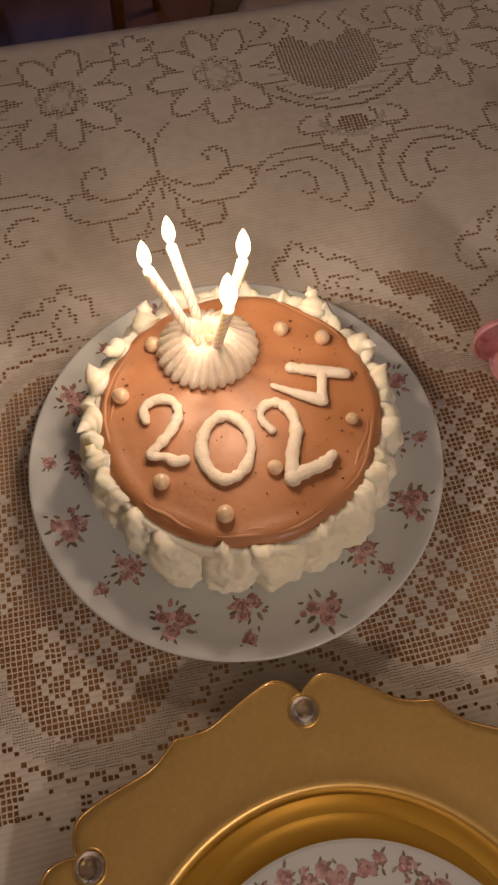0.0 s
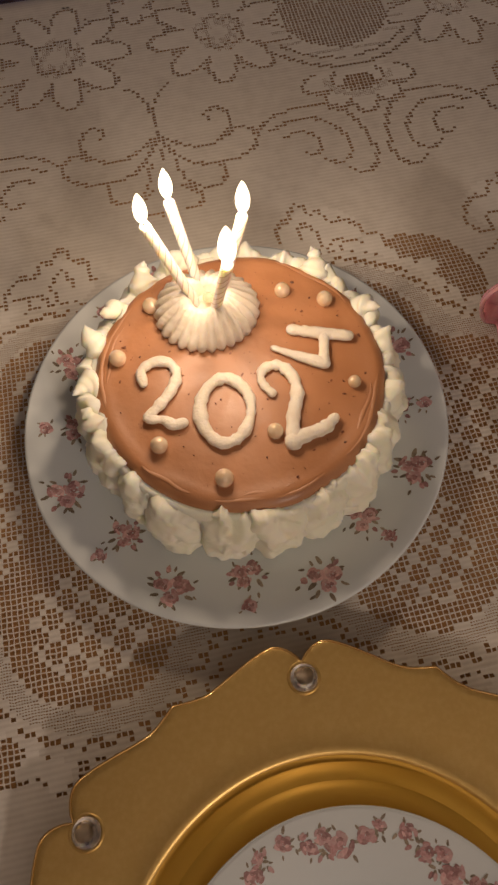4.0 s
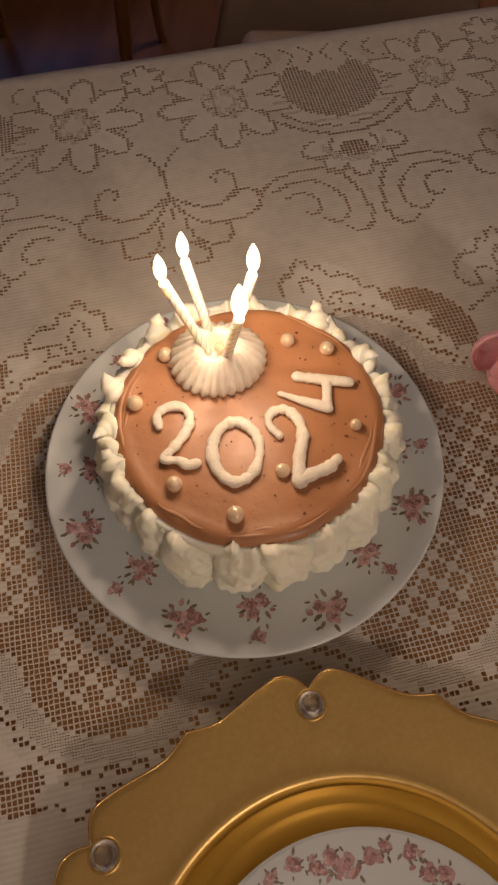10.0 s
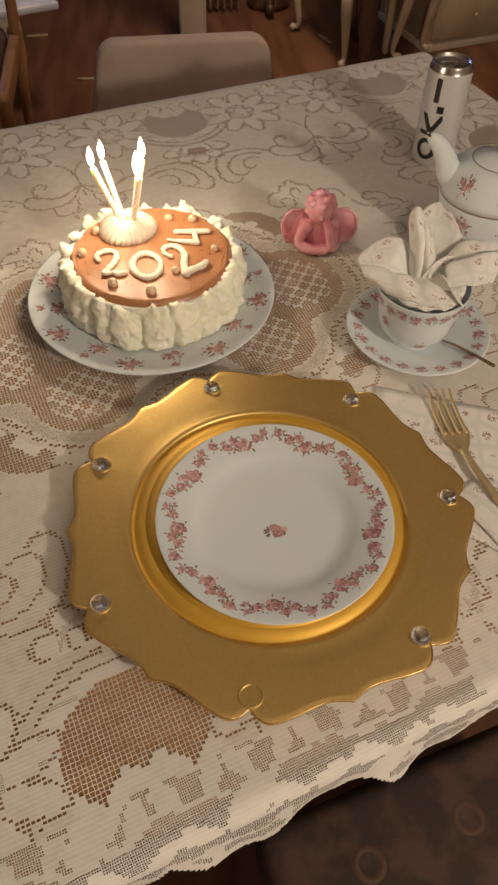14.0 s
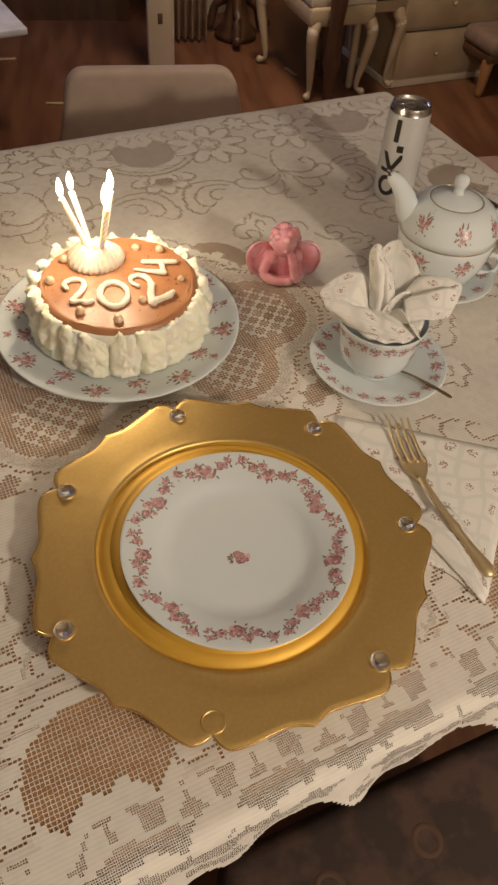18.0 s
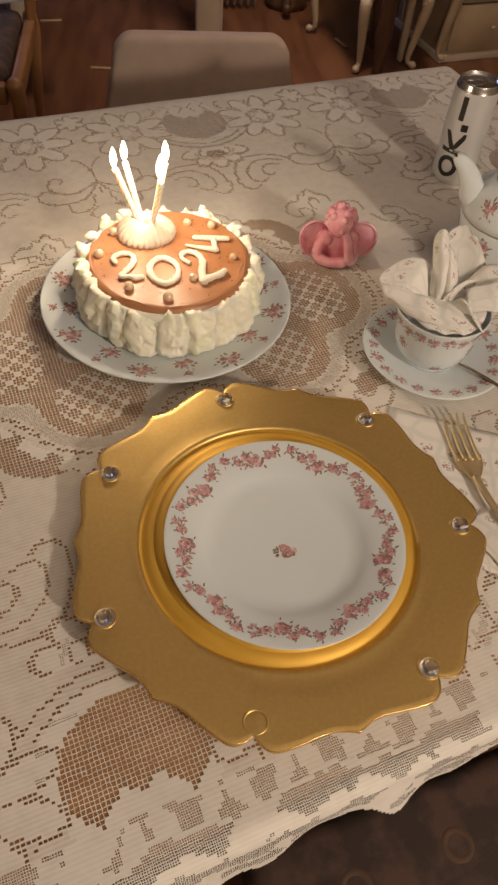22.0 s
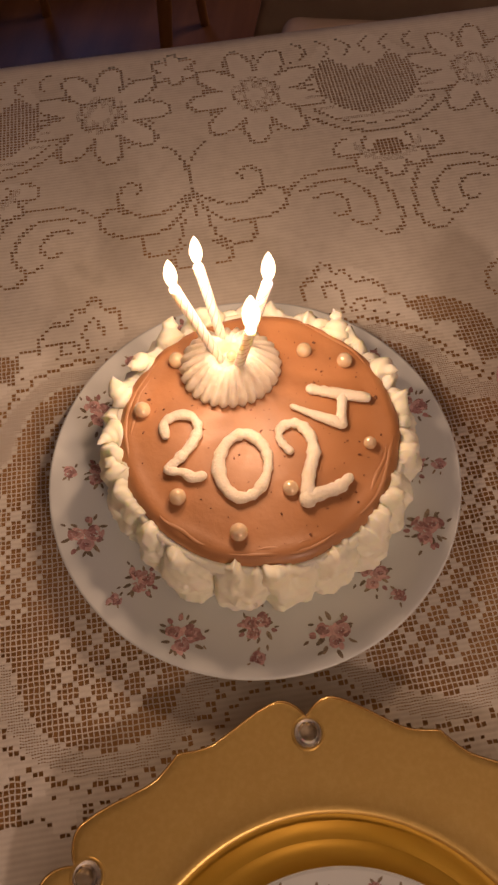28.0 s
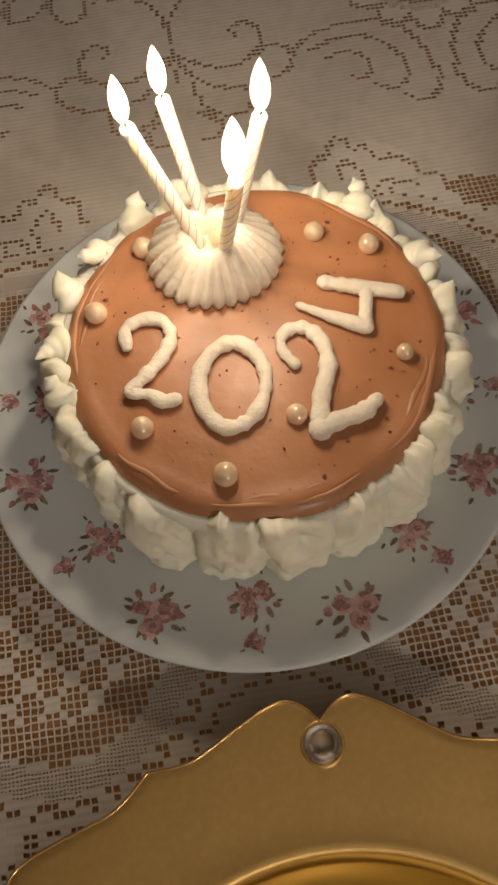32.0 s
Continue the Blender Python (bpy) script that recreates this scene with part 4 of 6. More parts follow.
# ---- candles ----
def candle(foot, head, big=1.0):
    """A twisted birthday candle that burns; its foot stands in the cream."""
    foot, head = Vector(foot), Vector(head)
    length = (head - foot).length
    ob = new("birthday_candle")
    tilt = Vector((0, 0, 1)).rotation_difference(head - foot)
    ob.matrix_world = Matrix.Translation(foot) @ tilt.to_matrix().to_4x4()
    tagged(ob, "lit white candle with a twisted stripe stuck in the cream rosette", "candle", "candles on the cake")
    twist = lambda a, k, r, z: (r * (1 + 0.06 * math.cos(8 * a - 8 * z * 215 + math.pi)) if r > 0.0016 else r, z)
    zs = [length * k / 60 for k in range(61)]
    wax = lathe([(0, 0)] + [(0.0029, z) for z in zs[:-1]] + [(0.0026, length), (0.0014, length + 0.0004), (0, length - 0.0003)], 64, twist)
    part("wax", wax, "candle_wax", ob)
    for turn in (k * math.pi / 2 for k in range(4)):
        stripe = tube([(0.00272 * math.cos(z * 215 + turn), 0.00272 * math.sin(z * 215 + turn), z) for z in np.linspace(0.002, length - 0.002, 50)], 0.00028, 6)
        part("stripe", stripe, "candle_stripe", ob, "thin tan spiral stripe")
    part("wick", tube([(0, 0, length - 0.001), (0.0003, 0, length + 0.002), (0.0006, 0.0002, length + 0.0045)], 0.00045, 6), "wick", ob)
    up = tilt.inverted() @ Vector((0, 0, 1))
    body = lathe([(big * 0.0036 * math.sin(math.pi * (k / 18) ** 0.78) ** 0.8 if 0 < k < 18 else 0, big * 0.0215 * (k / 18)) for k in range(19)], 24)
    shift(body, Matrix.Translation((0, 0, length + 0.0015)) @ Vector((0, 0, 1)).rotation_difference(up).to_matrix().to_4x4())
    part("flame", body, "flame", ob, "bright yellow-white flame")
    tip = head + Vector((0, 0, 0.014))
    lamp("candle_light", "POINT", tip, tip - Vector((0, 0, 1)), 0.34, (1.0, 0.785, 0.55), 0.005)
    for c in ob.children:
        if c.name.startswith("flame"):
            c.visible_shadow = False


candle((0.0545, 0.3310, TOP + CAKE_TOP + 0.008), (0.0322, 0.3320, 0.8945), 0.95)
candle((0.0555, 0.3400, TOP + CAKE_TOP + 0.008), (0.0414, 0.3522, 0.8900), 0.95)
candle((0.0660, 0.3380, TOP + CAKE_TOP + 0.008), (0.0803, 0.3400, 0.8960))
candle((0.0640, 0.3270, TOP + CAKE_TOP + 0.008), (0.0752, 0.3115, 0.8935), 1.22)

# ---- gold charger with its gems ----
charger = thing("charger_plate", (0.1567, -0.0086, TOP), "scalloped gold charger plate set with clear gems", "charger plate")
GEM0 = 102.1


def scallop(deg):
    """Edge radius by angle: a notch at each gem between two lobes, a point half way."""
    f = abs(((deg - GEM0 + 180 / 7) % (360 / 7)) - 180 / 7) / (180 / 7)
    lobe = 0.1575 + 0.0100 * math.sin(min(f / 0.20, 1) * math.pi / 2) ** 0.8
    if f > 0.2:
        k = (f - 0.2) / 0.8
        lobe = 0.1675 - 0.0115 * math.sin(min(1, k * 1.2) * math.pi / 2) ** 1.3 + 0.0052 * max(0, (k - 0.62) / 0.38) ** 1.8
    return lobe


def scalloped(a, k, r, z):
    if r <= 0.125:
        return r, z
    edge = scallop(math.degrees(a))
    return 0.125 + (r - 0.125) * (edge - 0.125) / (0.165 - 0.125), z


rim = [(0.1106, 0.0158), (0.1114, 0.0168), (0.1126, 0.0173), (0.1150, 0.0172), (0.1175, 0.0170), (0.126, 0.0174), (0.145, 0.0183), (0.1535, 0.0187), (0.1565, 0.0188), (0.1595, 0.0190), (0.1632, 0.0190), (0.1650, 0.0184), (0.165, 0.0174), (0.1648, 0.0162), (0.160, 0.0140), (0.145, 0.0145), (0.118, 0.0128), (0.112, 0.0110)]
part("rim", lathe(rim, 448, scalloped), "gold_lacquer", charger)
part("well", lathe([(0.0990, 0.0181), (0.1015, 0.0179), (0.1040, 0.0171), (0.1062, 0.0157), (0.1080, 0.0143), (0.1096, 0.0140), (0.1108, 0.0152), (0.1116, 0.0150), (0.1116, 0.0120), (0.109, 0.0100), (0.0992, 0.0072)], 160), "gold_well", charger, "glossy deep yellow-gold wall of the well")
part("floor", lathe([(0, 0.0042), (0.054, 0.0043), (0.060, 0.0062), (0.066, 0.0105), (0.074, 0.0145), (0.084, 0.0168), (0.092, 0.0179), (0.0992, 0.0182), (0.0994, 0.0074), (0.086, 0.0016), (0.070, 0.0012), (0, 0.0030)], 128), "gold_well", charger)
bead = []
for k in range(448):
    g = 2 * math.pi * k / 448
    r = scallop(math.degrees(g)) - 0.0006
    bead.append((r * math.cos(g), r * math.sin(g), 0.0187))
part("edge_line", tube(bead, 0.00065, 6, True), "gold_edge", charger, "worn bright gold edge")
for k in range(7):
    g = radians(GEM0 + 360 * k / 7)
    x, y = 0.1492 * math.cos(g), 0.1492 * math.sin(g)
    seat = lathe([(0.0089, 0.0184), (0.0086, 0.0190), (0.0081, 0.0192), (0.0076, 0.0190), (0.0072, 0.0187)], 40)
    part("gem_setting", shift(seat, Matrix.Translation((x, y, 0))), "gold_lacquer", charger)
    if k == 3:
        continue    # this setting has lost its stone
    foil = lathe([(0.0074, 0.0187), (0.0071, 0.0189), (0, 0.0189)], 32)
    part("gem_foil", shift(foil, Matrix.Translation((x, y, 0))), "gem_foil", charger, "dull silver foil")
    gem = lathe([(0, 0.0244), (0.0022, 0.0241), (0.0040, 0.0233), (0.0056, 0.0221), (0.0067, 0.0205), (0.0071, 0.0192), (0, 0.0191)], 32)
    part("gem", shift(gem, Matrix.Translation((x, y, 0))), "crystal", charger, "clear domed gem")

# ---- dessert plate on the charger ----
dish = thing("dessert_plate", (0.1600, -0.0147, TOP + 0.0042), "white porcelain dessert plate with a garland of pink roses", "plate")
face = [(0, 0.0080), (0.050, 0.0082), (0.058, 0.0095), (0.064, 0.0130), (0.069, 0.0158), (0.082, 0.0195), (0.0925, 0.0222), (0.0940, 0.0222)]
under = [(0.0946, 0.0214), (0.0938, 0.0200), (0.078, 0.0152), (0.064, 0.0085), (0.058, 0.0030), (0.052, 0.0002), (0.048, 0.0002), (0.045, 0.0050), (0, 0.0055)]
part("dish", lathe(face + under, 112), "porcelain", dish)
part("gilt_rim", tube([(0.0941 * math.cos(2 * math.pi * k / 96), 0.0941 * math.sin(2 * math.pi * k / 96), 0.0219) for k in range(96)], 0.0005, 6, True), "porcelain", dish)
top = along(face)
for k in range(9):
    for name, shift_a, r, size in (("rose_print", 0.0, 0.0775, 0.0078), ("rose_print", 5.5, 0.0832, 0.0050), ("bud_print", 10.5, 0.0800, 0.0046), ("bud_print", -9.0, 0.0812, 0.0054), ("bud_print", 18, 0.0862, 0.0050), ("bud_print", -13.5, 0.0868, 0.0036), ("sprig_print", 14, 0.0828, 0), ("sprig_print", -14, 0.0835, 0), ("sprig_print", 5.5, 0.0772, 0)):
        g = radians(-99 + 40 * k + shift_a)
        x, y = r * math.cos(g), r * math.sin(g)
        bm = bmesh.new()
        if size:
            leaves(bm, rnd, x, y, 0.0016, 4, size * 1.0, top)
            rose(bm, rnd, x, y, size, top, size < 0.0045)
        else:
            leaves(bm, rnd, x, y, 0.0016, 5, 0.0026, top)
            for j in range(5):
                h = rnd.random() * 6.3
                petal(bm, x + 0.0045 * math.cos(h), y + 0.0045 * math.sin(h), 0.0019, h, 0.55, top, 0 if j % 2 else 1)
        part(name, bm, PRINT[0], dish, smooth=False, more=PRINT[1])
bm = bmesh.new()
leaves(bm, rnd, -0.0035, -0.007, 0.0022, 6, 0.0042, top, 2.2, 4.4)
rose(bm, rnd, 0.002, -0.007, 0.0078, top)
part("rose_print", bm, PRINT[0], dish, smooth=False, more=PRINT[1])


# ---- teacup, saucer, spoon and the napkin folded into the cup ----
def band_print(owner, profile, count, r, size, rnd, shrink=0.0):
    """Garland of small roses on the face of a saucer."""
    face_at = along(profile)
    for k in range(count):
        g = 2 * math.pi * k / count + 0.3
        bm = bmesh.new()
        spray(bm, rnd, r * math.cos(g), r * math.sin(g), size * rnd.uniform(0.8, 1.1), face_at)
        part("posy_print", bm, PRINT[0], owner, smooth=False, more=PRINT[1])


def side_posy(rnd, profile, g, z, size, parent):
    """Posy on the outside of a cup or pot: drawn flat, then bent round the body."""
    bm = bmesh.new()
    spray(bm, rnd, 0, 0, size, lambda x, y: 0.0)
    rs = sorted((b, a) for a, b in profile)
    zs, rr = [p[0] for p in rs], [p[1] for p in rs]
    for v in bm.verts:
        h = z + v.co.y
        r = float(np.interp(h, zs, rr))
        a = g + v.co.x / max(r, 0.01)
        lift = 0.0003 + v.co.z
        v.co = Vector(((r + lift) * math.cos(a), (r + lift) * math.sin(a), h))
    part("posy_print", bm, PRINT[0], parent, smooth=False, more=PRINT[1])


SAUCER = [(0, 0.0060), (0.024, 0.0060), (0.028, 0.0075), (0.045, 0.0105), (0.062, 0.0160), (0.0705, 0.0190), (0.0718, 0.0189)]
SAUCER_UNDER = [(0.0724, 0.0180), (0.0715, 0.0168), (0.050, 0.0088), (0.036, 0.0012), (0.030, 0.0010), (0.027, 0.0030), (0, 0.0032)]
saucer = thing("saucer", (0.342, 0.200, TOP), "white porcelain saucer with a faded rose garland, under the teacup", "saucer")
part("dish", lathe(SAUCER + SAUCER_UNDER, 96), "porcelain", saucer)
band_print(saucer, SAUCER, 21, 0.0615, 0.0056, rnd)

cup = thing("teacup", (0.3375, 0.2005, TOP + 0.0062), "white porcelain teacup with pink roses, standing on its saucer", "teacup")
CUP_OUT = [(0.0245, 0.0), (0.0255, 0.003), (0.0248, 0.005), (0.0315, 0.010), (0.0362, 0.018), (0.0390, 0.030), (0.0405, 0.044), (0.0432, 0.057), (0.0458, 0.0645)]
part("bowl", lathe([(0, 0.002), (0.021, 0.002), (0.022, 0)] + CUP_OUT + [(0.0455, 0.0654), (0.0444, 0.0650), (0.0412, 0.054), (0.0385, 0.040), (0.036, 0.028), (0.030, 0.015), (0.018, 0.0085), (0, 0.008)], 80), "porcelain", cup)
part("handle", tube(spline([(0.018, 0.034, 0.048), (0.024, 0.050, 0.052), (0.029, 0.060, 0.040), (0.026, 0.054, 0.024), (0.015, 0.030, 0.018)], 6), 0.0028, 8), "porcelain", cup)
for k in range(19):
    side_posy(rnd, CUP_OUT, 2 * math.pi * k / 19, 0.0545 - 0.002 * (k % 2), 0.0050, cup)
for g in (200, 262, 312, 20, 80, 140):
    side_posy(rnd, CUP_OUT, radians(g), 0.034 if g != 262 else 0.014, 0.0050, cup)

spoon = thing("teaspoon", (0.385, 0.150, TOP + 0.019), "slim brown-tinted metal teaspoon resting on the saucer", "spoon")
part("handle", tube([(0.012, -0.017, 0.001), (0.000, 0.000, 0.0), (-0.014, 0.019, -0.002), (-0.028, 0.036, -0.006)], lambda s: 0.0022 - 0.0008 * s, 8, flat=0.6), "spoon_steel", spoon)
part("bowl", sphere((-0.036, 0.047, -0.0085), 0.012, None, 16, (0.7, 1.2, 0.2)), "spoon_steel", spoon)


def sheet(rows, name, parent=None, material="napkin", thick=0.0009, scale=1.0, crease=0.0):
    """A folded piece of cloth through rows of control points, with its own thickness."""
    curves = [spline(r, 5) for r in rows]
    n = len(curves[0])
    cols = [spline([tuple(c[i]) for c in curves], 5) for i in range(n)]
    m = len(cols[0])
    bm = bmesh.new()
    layer = bm.loops.layers.uv.new("cloth")
    vs = [[bm.verts.new(cols[i][j] + Vector((0.0008 * noise.noise(cols[i][j] * 85), 0.0008 * noise.noise(cols[i][j] * 85 + Vector((3, 1, 7))), 0.0007 * noise.noise(cols[i][j] * 130) + crease * abs(noise.noise(cols[i][j] * 46))))) for j in range(m)] for i in range(n)]
    for i in range(n - 1):
        for j in range(m - 1):
            f = bm.faces.new((vs[i][j], vs[i + 1][j], vs[i + 1][j + 1], vs[i][j + 1]))
            for loop, (a, b) in zip(f.loops, ((i, j), (i + 1, j), (i + 1, j + 1), (i, j + 1))):
                loop[layer].uv = (scale * a / n, scale * b / m)
    ob = part(name, bm, material, parent)
    mod = ob.modifiers.new("thickness", "SOLIDIFY")
    mod.thickness, mod.offset = thick, 0
    return ob


nap = thing("folded_napkin", (0.3375, 0.2005, TOP + 0.0700), "floral cotton napkin folded like a flower in the teacup", "napkin", turn=-12.7)
# millimetres to the right, away and up from the middle of the cup's rim
FOLDS = (
    # wing laid over the rim, and the flap that falls over it
    (((-6, 16, -14), (-10, 2, -10), (-10, -10, -14)), ((-26, 14, 37), (-30, 2, 30), (-32, -13, 17)), ((-48, 12, 36), (-50, 2, 30), (-52, -12, 19)), ((-63, 2, 29), (-67, -5, 25), (-63, -11, 19))),
    (((-65, -8, 22), (-61, -15, 15), (-58, -13, 10)), ((-34, -13, 20), (-35, -25, 12), (-32, -27, 4)), ((-8, -17, 13), (-9, -31, 8), (-8, -35, 1)), ((11, -25, 4), (15, -37, 3), (16, -41, 0))),
    # tall spike, doubled
    (((-12, 4, -20), (-6, -4, -20), (4, 4, -20)), ((-20, 8, 36), (-12, -3, 38), (1, 7, 34)), ((-25, 11, 62), (-19, 5, 66), (-11, 12, 60)), ((-22, 14, 70), (-19, 12, 73), (-15, 14, 69))),
    (((-4, 0, -18), (2, -4, -18), (8, 4, -18)), ((-10, 2, 30), (-2, -4, 28), (6, 5, 24)), ((-14, 9, 62), (-10, 6, 60), (-5, 11, 54))),
    # back leaf
    (((-12, 18, -14), (4, 20, -14), (18, 14, -14)), ((-16, 24, 38), (6, 30, 42), (26, 22, 26)), ((-10, 28, 60), (4, 30, 65), (32, 26, 34)), ((0, 29, 67), (4, 29, 69), (14, 29, 58))),
    # wing on the other side, its rolled band and the small tongue before it
    (((4, 8, -12), (5, -2, -10), (6, -8, -12)), ((26, 20, 33), (25, 3, 24), (23, -9, 12)), ((50, 16, 41), (47, 3, 28), (44, -12, 16)), ((67, 12, 38), (69, 6, 32), (60, -12, 19))),
    (((14, -3, 25), (15, -12, 17), (16, -16, 6)), ((38, 0, 34), (41, -12, 23), (43, -17, 13)), ((65, 8, 38), (61, -10, 22), (58, -14, 17))),
    (((2, -8, 6), (9, -13, 2), (15, -12, 2)), ((9, -15, 23), (19, -24, 13), (25, -21, 9)), ((15, -20, 21), (26, -31, 7), (34, -34, 2))),
    # the cloth stuffed down inside
    (((-38, 2, 3), (0, 6, 9), (39, 2, 5)), ((-32, -22, 3), (2, -24, 7), (35, -20, 4)), ((-16, -37, -2), (4, -40, -1), (23, -35, -2))),
    # heart
    (((-6, -2, -10), (4, 4, -8), (12, 2, -10)), ((-4, -6, 14), (8, 0, 18), (18, 2, 14)), ((0, -6, 22), (12, 4, 28), (26, 10, 26))),
)
for rows in FOLDS:
    sheet([[(x / 1000, y / 1000, z / 1000) for x, y, z in row] for row in rows], "fold", nap, scale=0.075, crease=0.006)

# ---- teapot standing on its own cup ----
pot_dish = thing("saucer", (0.4590, 0.350, TOP), "white porcelain saucer under the stacked teapot", "saucer")
part("dish", lathe(SAUCER + SAUCER_UNDER, 96), "porcelain", pot_dish)
band_print(pot_dish, SAUCER, 11, 0.058, 0.0065, rnd)
POT_CUP = [(0.030, 0.0), (0.032, 0.003), (0.041, 0.010), (0.050, 0.022), (0.0560, 0.038), (0.0590, 0.054), (0.0600, 0.065)]
POT_OUT = [(0.0600, 0.0), (0.0595, 0.008), (0.0560, 0.018), (0.0495, 0.0275), (0.0410, 0.0340), (0.0335, 0.0365)]
pot_cup = thing("stacking_cup", (0.4590, 0.350, TOP + 0.0062), "white porcelain cup with roses under the teapot", "cup")
part("bowl", lathe([(0, 0.003), (0.026, 0.003), (0.028, 0)] + POT_CUP + [(0.0594, 0.0662), (0.0578, 0.0655), (0.0555, 0.050), (0.046, 0.014), (0, 0.008)], 88), "porcelain", pot_cup)
part("handle", tube(spline([(0.050, -0.004, 0.028), (0.066, -0.010, 0.034), (0.077, -0.012, 0.026), (0.070, -0.012, 0.010), (0.046, -0.006, 0.010)], 7), lambda s: 0.0040 - 0.0008 * math.sin(s * math.pi), 10), "porcelain", pot_cup)
for g in (-150, -95, -45, 20, 90, 150):
    side_posy(rnd, POT_CUP, radians(g + 8), 0.048, 0.0098, pot_cup)
pot = thing("teapot", (0.4590, 0.350, TOP + 0.0728), "small white porcelain teapot with rose posies stacked on a cup", "teapot")
part("body", lathe([(0, 0.001), (0.052, 0.001), (0.056, -0.0008)] + POT_OUT + [(0.0320, 0.0365), (0.0312, 0.0335), (0, 0.032)], 96), "porcelain", pot)
part("grey_line", tube([(0.0598 * math.cos(2 * math.pi * k / 80), 0.0598 * math.sin(2 * math.pi * k / 80), -0.0004) for k in range(80)], 0.00035, 6, True), "gilt_line", pot, "thin grey-gold line")
lid = part("lid", lathe([(0, 0.0440), (0.006, 0.0438), (0.015, 0.0424), (0.024, 0.0398), (0.0300, 0.0372), (0.0318, 0.0360), (0.0305, 0.0345), (0, 0.0340)], 72), "porcelain", pot)
part("lid_line", tube([(0.0313 * math.cos(2 * math.pi * k / 64), 0.0313 * math.sin(2 * math.pi * k / 64), 0.0367) for k in range(64)], 0.0003, 6, True), "gilt_line", lid, "thin gilt line")
part("knob", lathe([(0, 0.0655), (0.004, 0.0652), (0.0080, 0.0622), (0.0090, 0.0580), (0.0080, 0.0535), (0.0055, 0.0495), (0.0062, 0.0445), (0.0080, 0.0428), (0, 0.042)], 32), "porcelain", lid)
part("handle", tube(spline([(0.050, -0.010, 0.022), (0.064, -0.014, 0.034), (0.080, -0.018, 0.034), (0.088, -0.020, 0.020), (0.082, -0.018, 0.004), (0.070, -0.014, -0.006), (0.056, -0.010, -0.004)], 7), lambda s: 0.0046 - 0.0010 * math.sin(s * math.pi), 12), "porcelain", pot)
part("spout", tube(spline([(-0.038, 0.010, 0.006), (-0.052, 0.012, 0.018), (-0.060, 0.013, 0.034), (-0.070, 0.015, 0.048), (-0.078, 0.016, 0.055)], 6), lambda s: 0.0195 - 0.0120 * s ** 0.7, 16), "porcelain", pot)
# the spout is closed; a dark flattened ball gives the shade inside it
part("spout_shade", sphere((-0.0812, 0.0166, 0.0590), 0.0044, None, 14, (1.0, 0.9, 0.35)), "recess_shade", pot, "dark cap for the shade inside the spout's opening")
for g in (-150, -97, -45, 30, 100, 160):
    side_posy(rnd, POT_OUT, radians(g), 0.020 if g % 2 else 0.022, 0.0080, pot)

pot_dish.scale, pot_cup.scale, pot.scale = (0.97, 0.97, 1), (0.94, 0.94, 0.98), (0.94, 0.94, 1)

# ---- drinks can ----
can = thing("drinks_can", (0.4670, 0.5500, TOP), "slim white drinks can with bold black shapes", "can")
CAN_OUT = [(0.0225, 0.0), (0.0240, 0.002), (0.0280, 0.008), (0.0287, 0.012), (0.0287, 0.132), (0.0280, 0.136), (0.0258, 0.1420), (0.0258, 0.1440)]
part("body", lathe([(0, 0.006), (0.018, 0.003), (0.0215, 0.0)] + CAN_OUT[:6], 72), "can_white", can)
part("neck", lathe([(0.0280, 0.136), (0.0262, 0.1410), (0.0262, 0.1448), (0.0254, 0.1460), (0.0244, 0.1448), (0.0240, 0.1410), (0.0225, 0.1402), (0, 0.1404)], 64), "aluminium", can)
tab = box(-0.008, 0.010, -0.006, 0.006, 0.1405, 0.1417, 0.0005)
part("tab", shift(tab, pose(0, 0, 0, 0, 0, 40)), "aluminium", can)
part("opening_score", tube([(0.010 * math.cos(g) - 0.010, 0.008 * math.sin(g), 0.1406) for g in (2 * math.pi * k / 24 for k in range(24))], 0.0004, 6, True), "aluminium", can)


def on_can(outline, name):
    """A flat black shape, given in mm to the right and up, wrapped on the can."""
    bm = bmesh.new()
    pts = []
    for (a0, z0), (a1, z1) in zip(outline, outline[1:] + outline[:1]):
        pts += [(a0 + (a1 - a0) * k / 4, z0 + (z1 - z0) * k / 4) for k in range(4)]
    f = bm.faces.new([bm.verts.new((a / 1000, 0, z / 1000)) for a, z in pts])
    bmesh.ops.triangulate(bm, faces=[f])
    bmesh.ops.subdivide_edges(bm, edges=bm.edges, cuts=2)
    for v in bm.verts:
        g = radians(-133) + v.co.x * 1.12 / 0.0287
        v.co = Vector((0.02892 * math.cos(g), 0.02892 * math.sin(g), v.co.z))
    part(name, bm, "can_print", can, smooth=False)


on_can([(-3.5, 98), (3, 98), (3, 131), (-3.5, 131)], "black_bar")
on_can([(3, 84), (11, 84), (11, 94), (3, 94)], "black_square")
on_can([(-14, 50), (12, 50), (12, 56), (-14, 56)], "black_bar")
on_can([(-4, 56), (3, 56), (-8, 80), (-15, 80)], "black_bar")
on_can([(-1, 60), (4, 57), (12, 74), (12, 81), (9, 81)], "black_bar")
for k in range(16):
    a, b = 2 * math.pi * k / 16, 2 * math.pi * (k + 1) / 16
    on_can([(-1 + 13 * math.cos(a), 30 + 16 * math.sin(a)), (-1 + 13 * math.cos(b), 30 + 16 * math.sin(b)), (-1 + 7 * math.cos(b), 30 + 9.5 * math.sin(b)), (-1 + 7 * math.cos(a), 30 + 9.5 * math.sin(a))], "black_ring")

can.scale = (0.95, 0.95, 0.885)

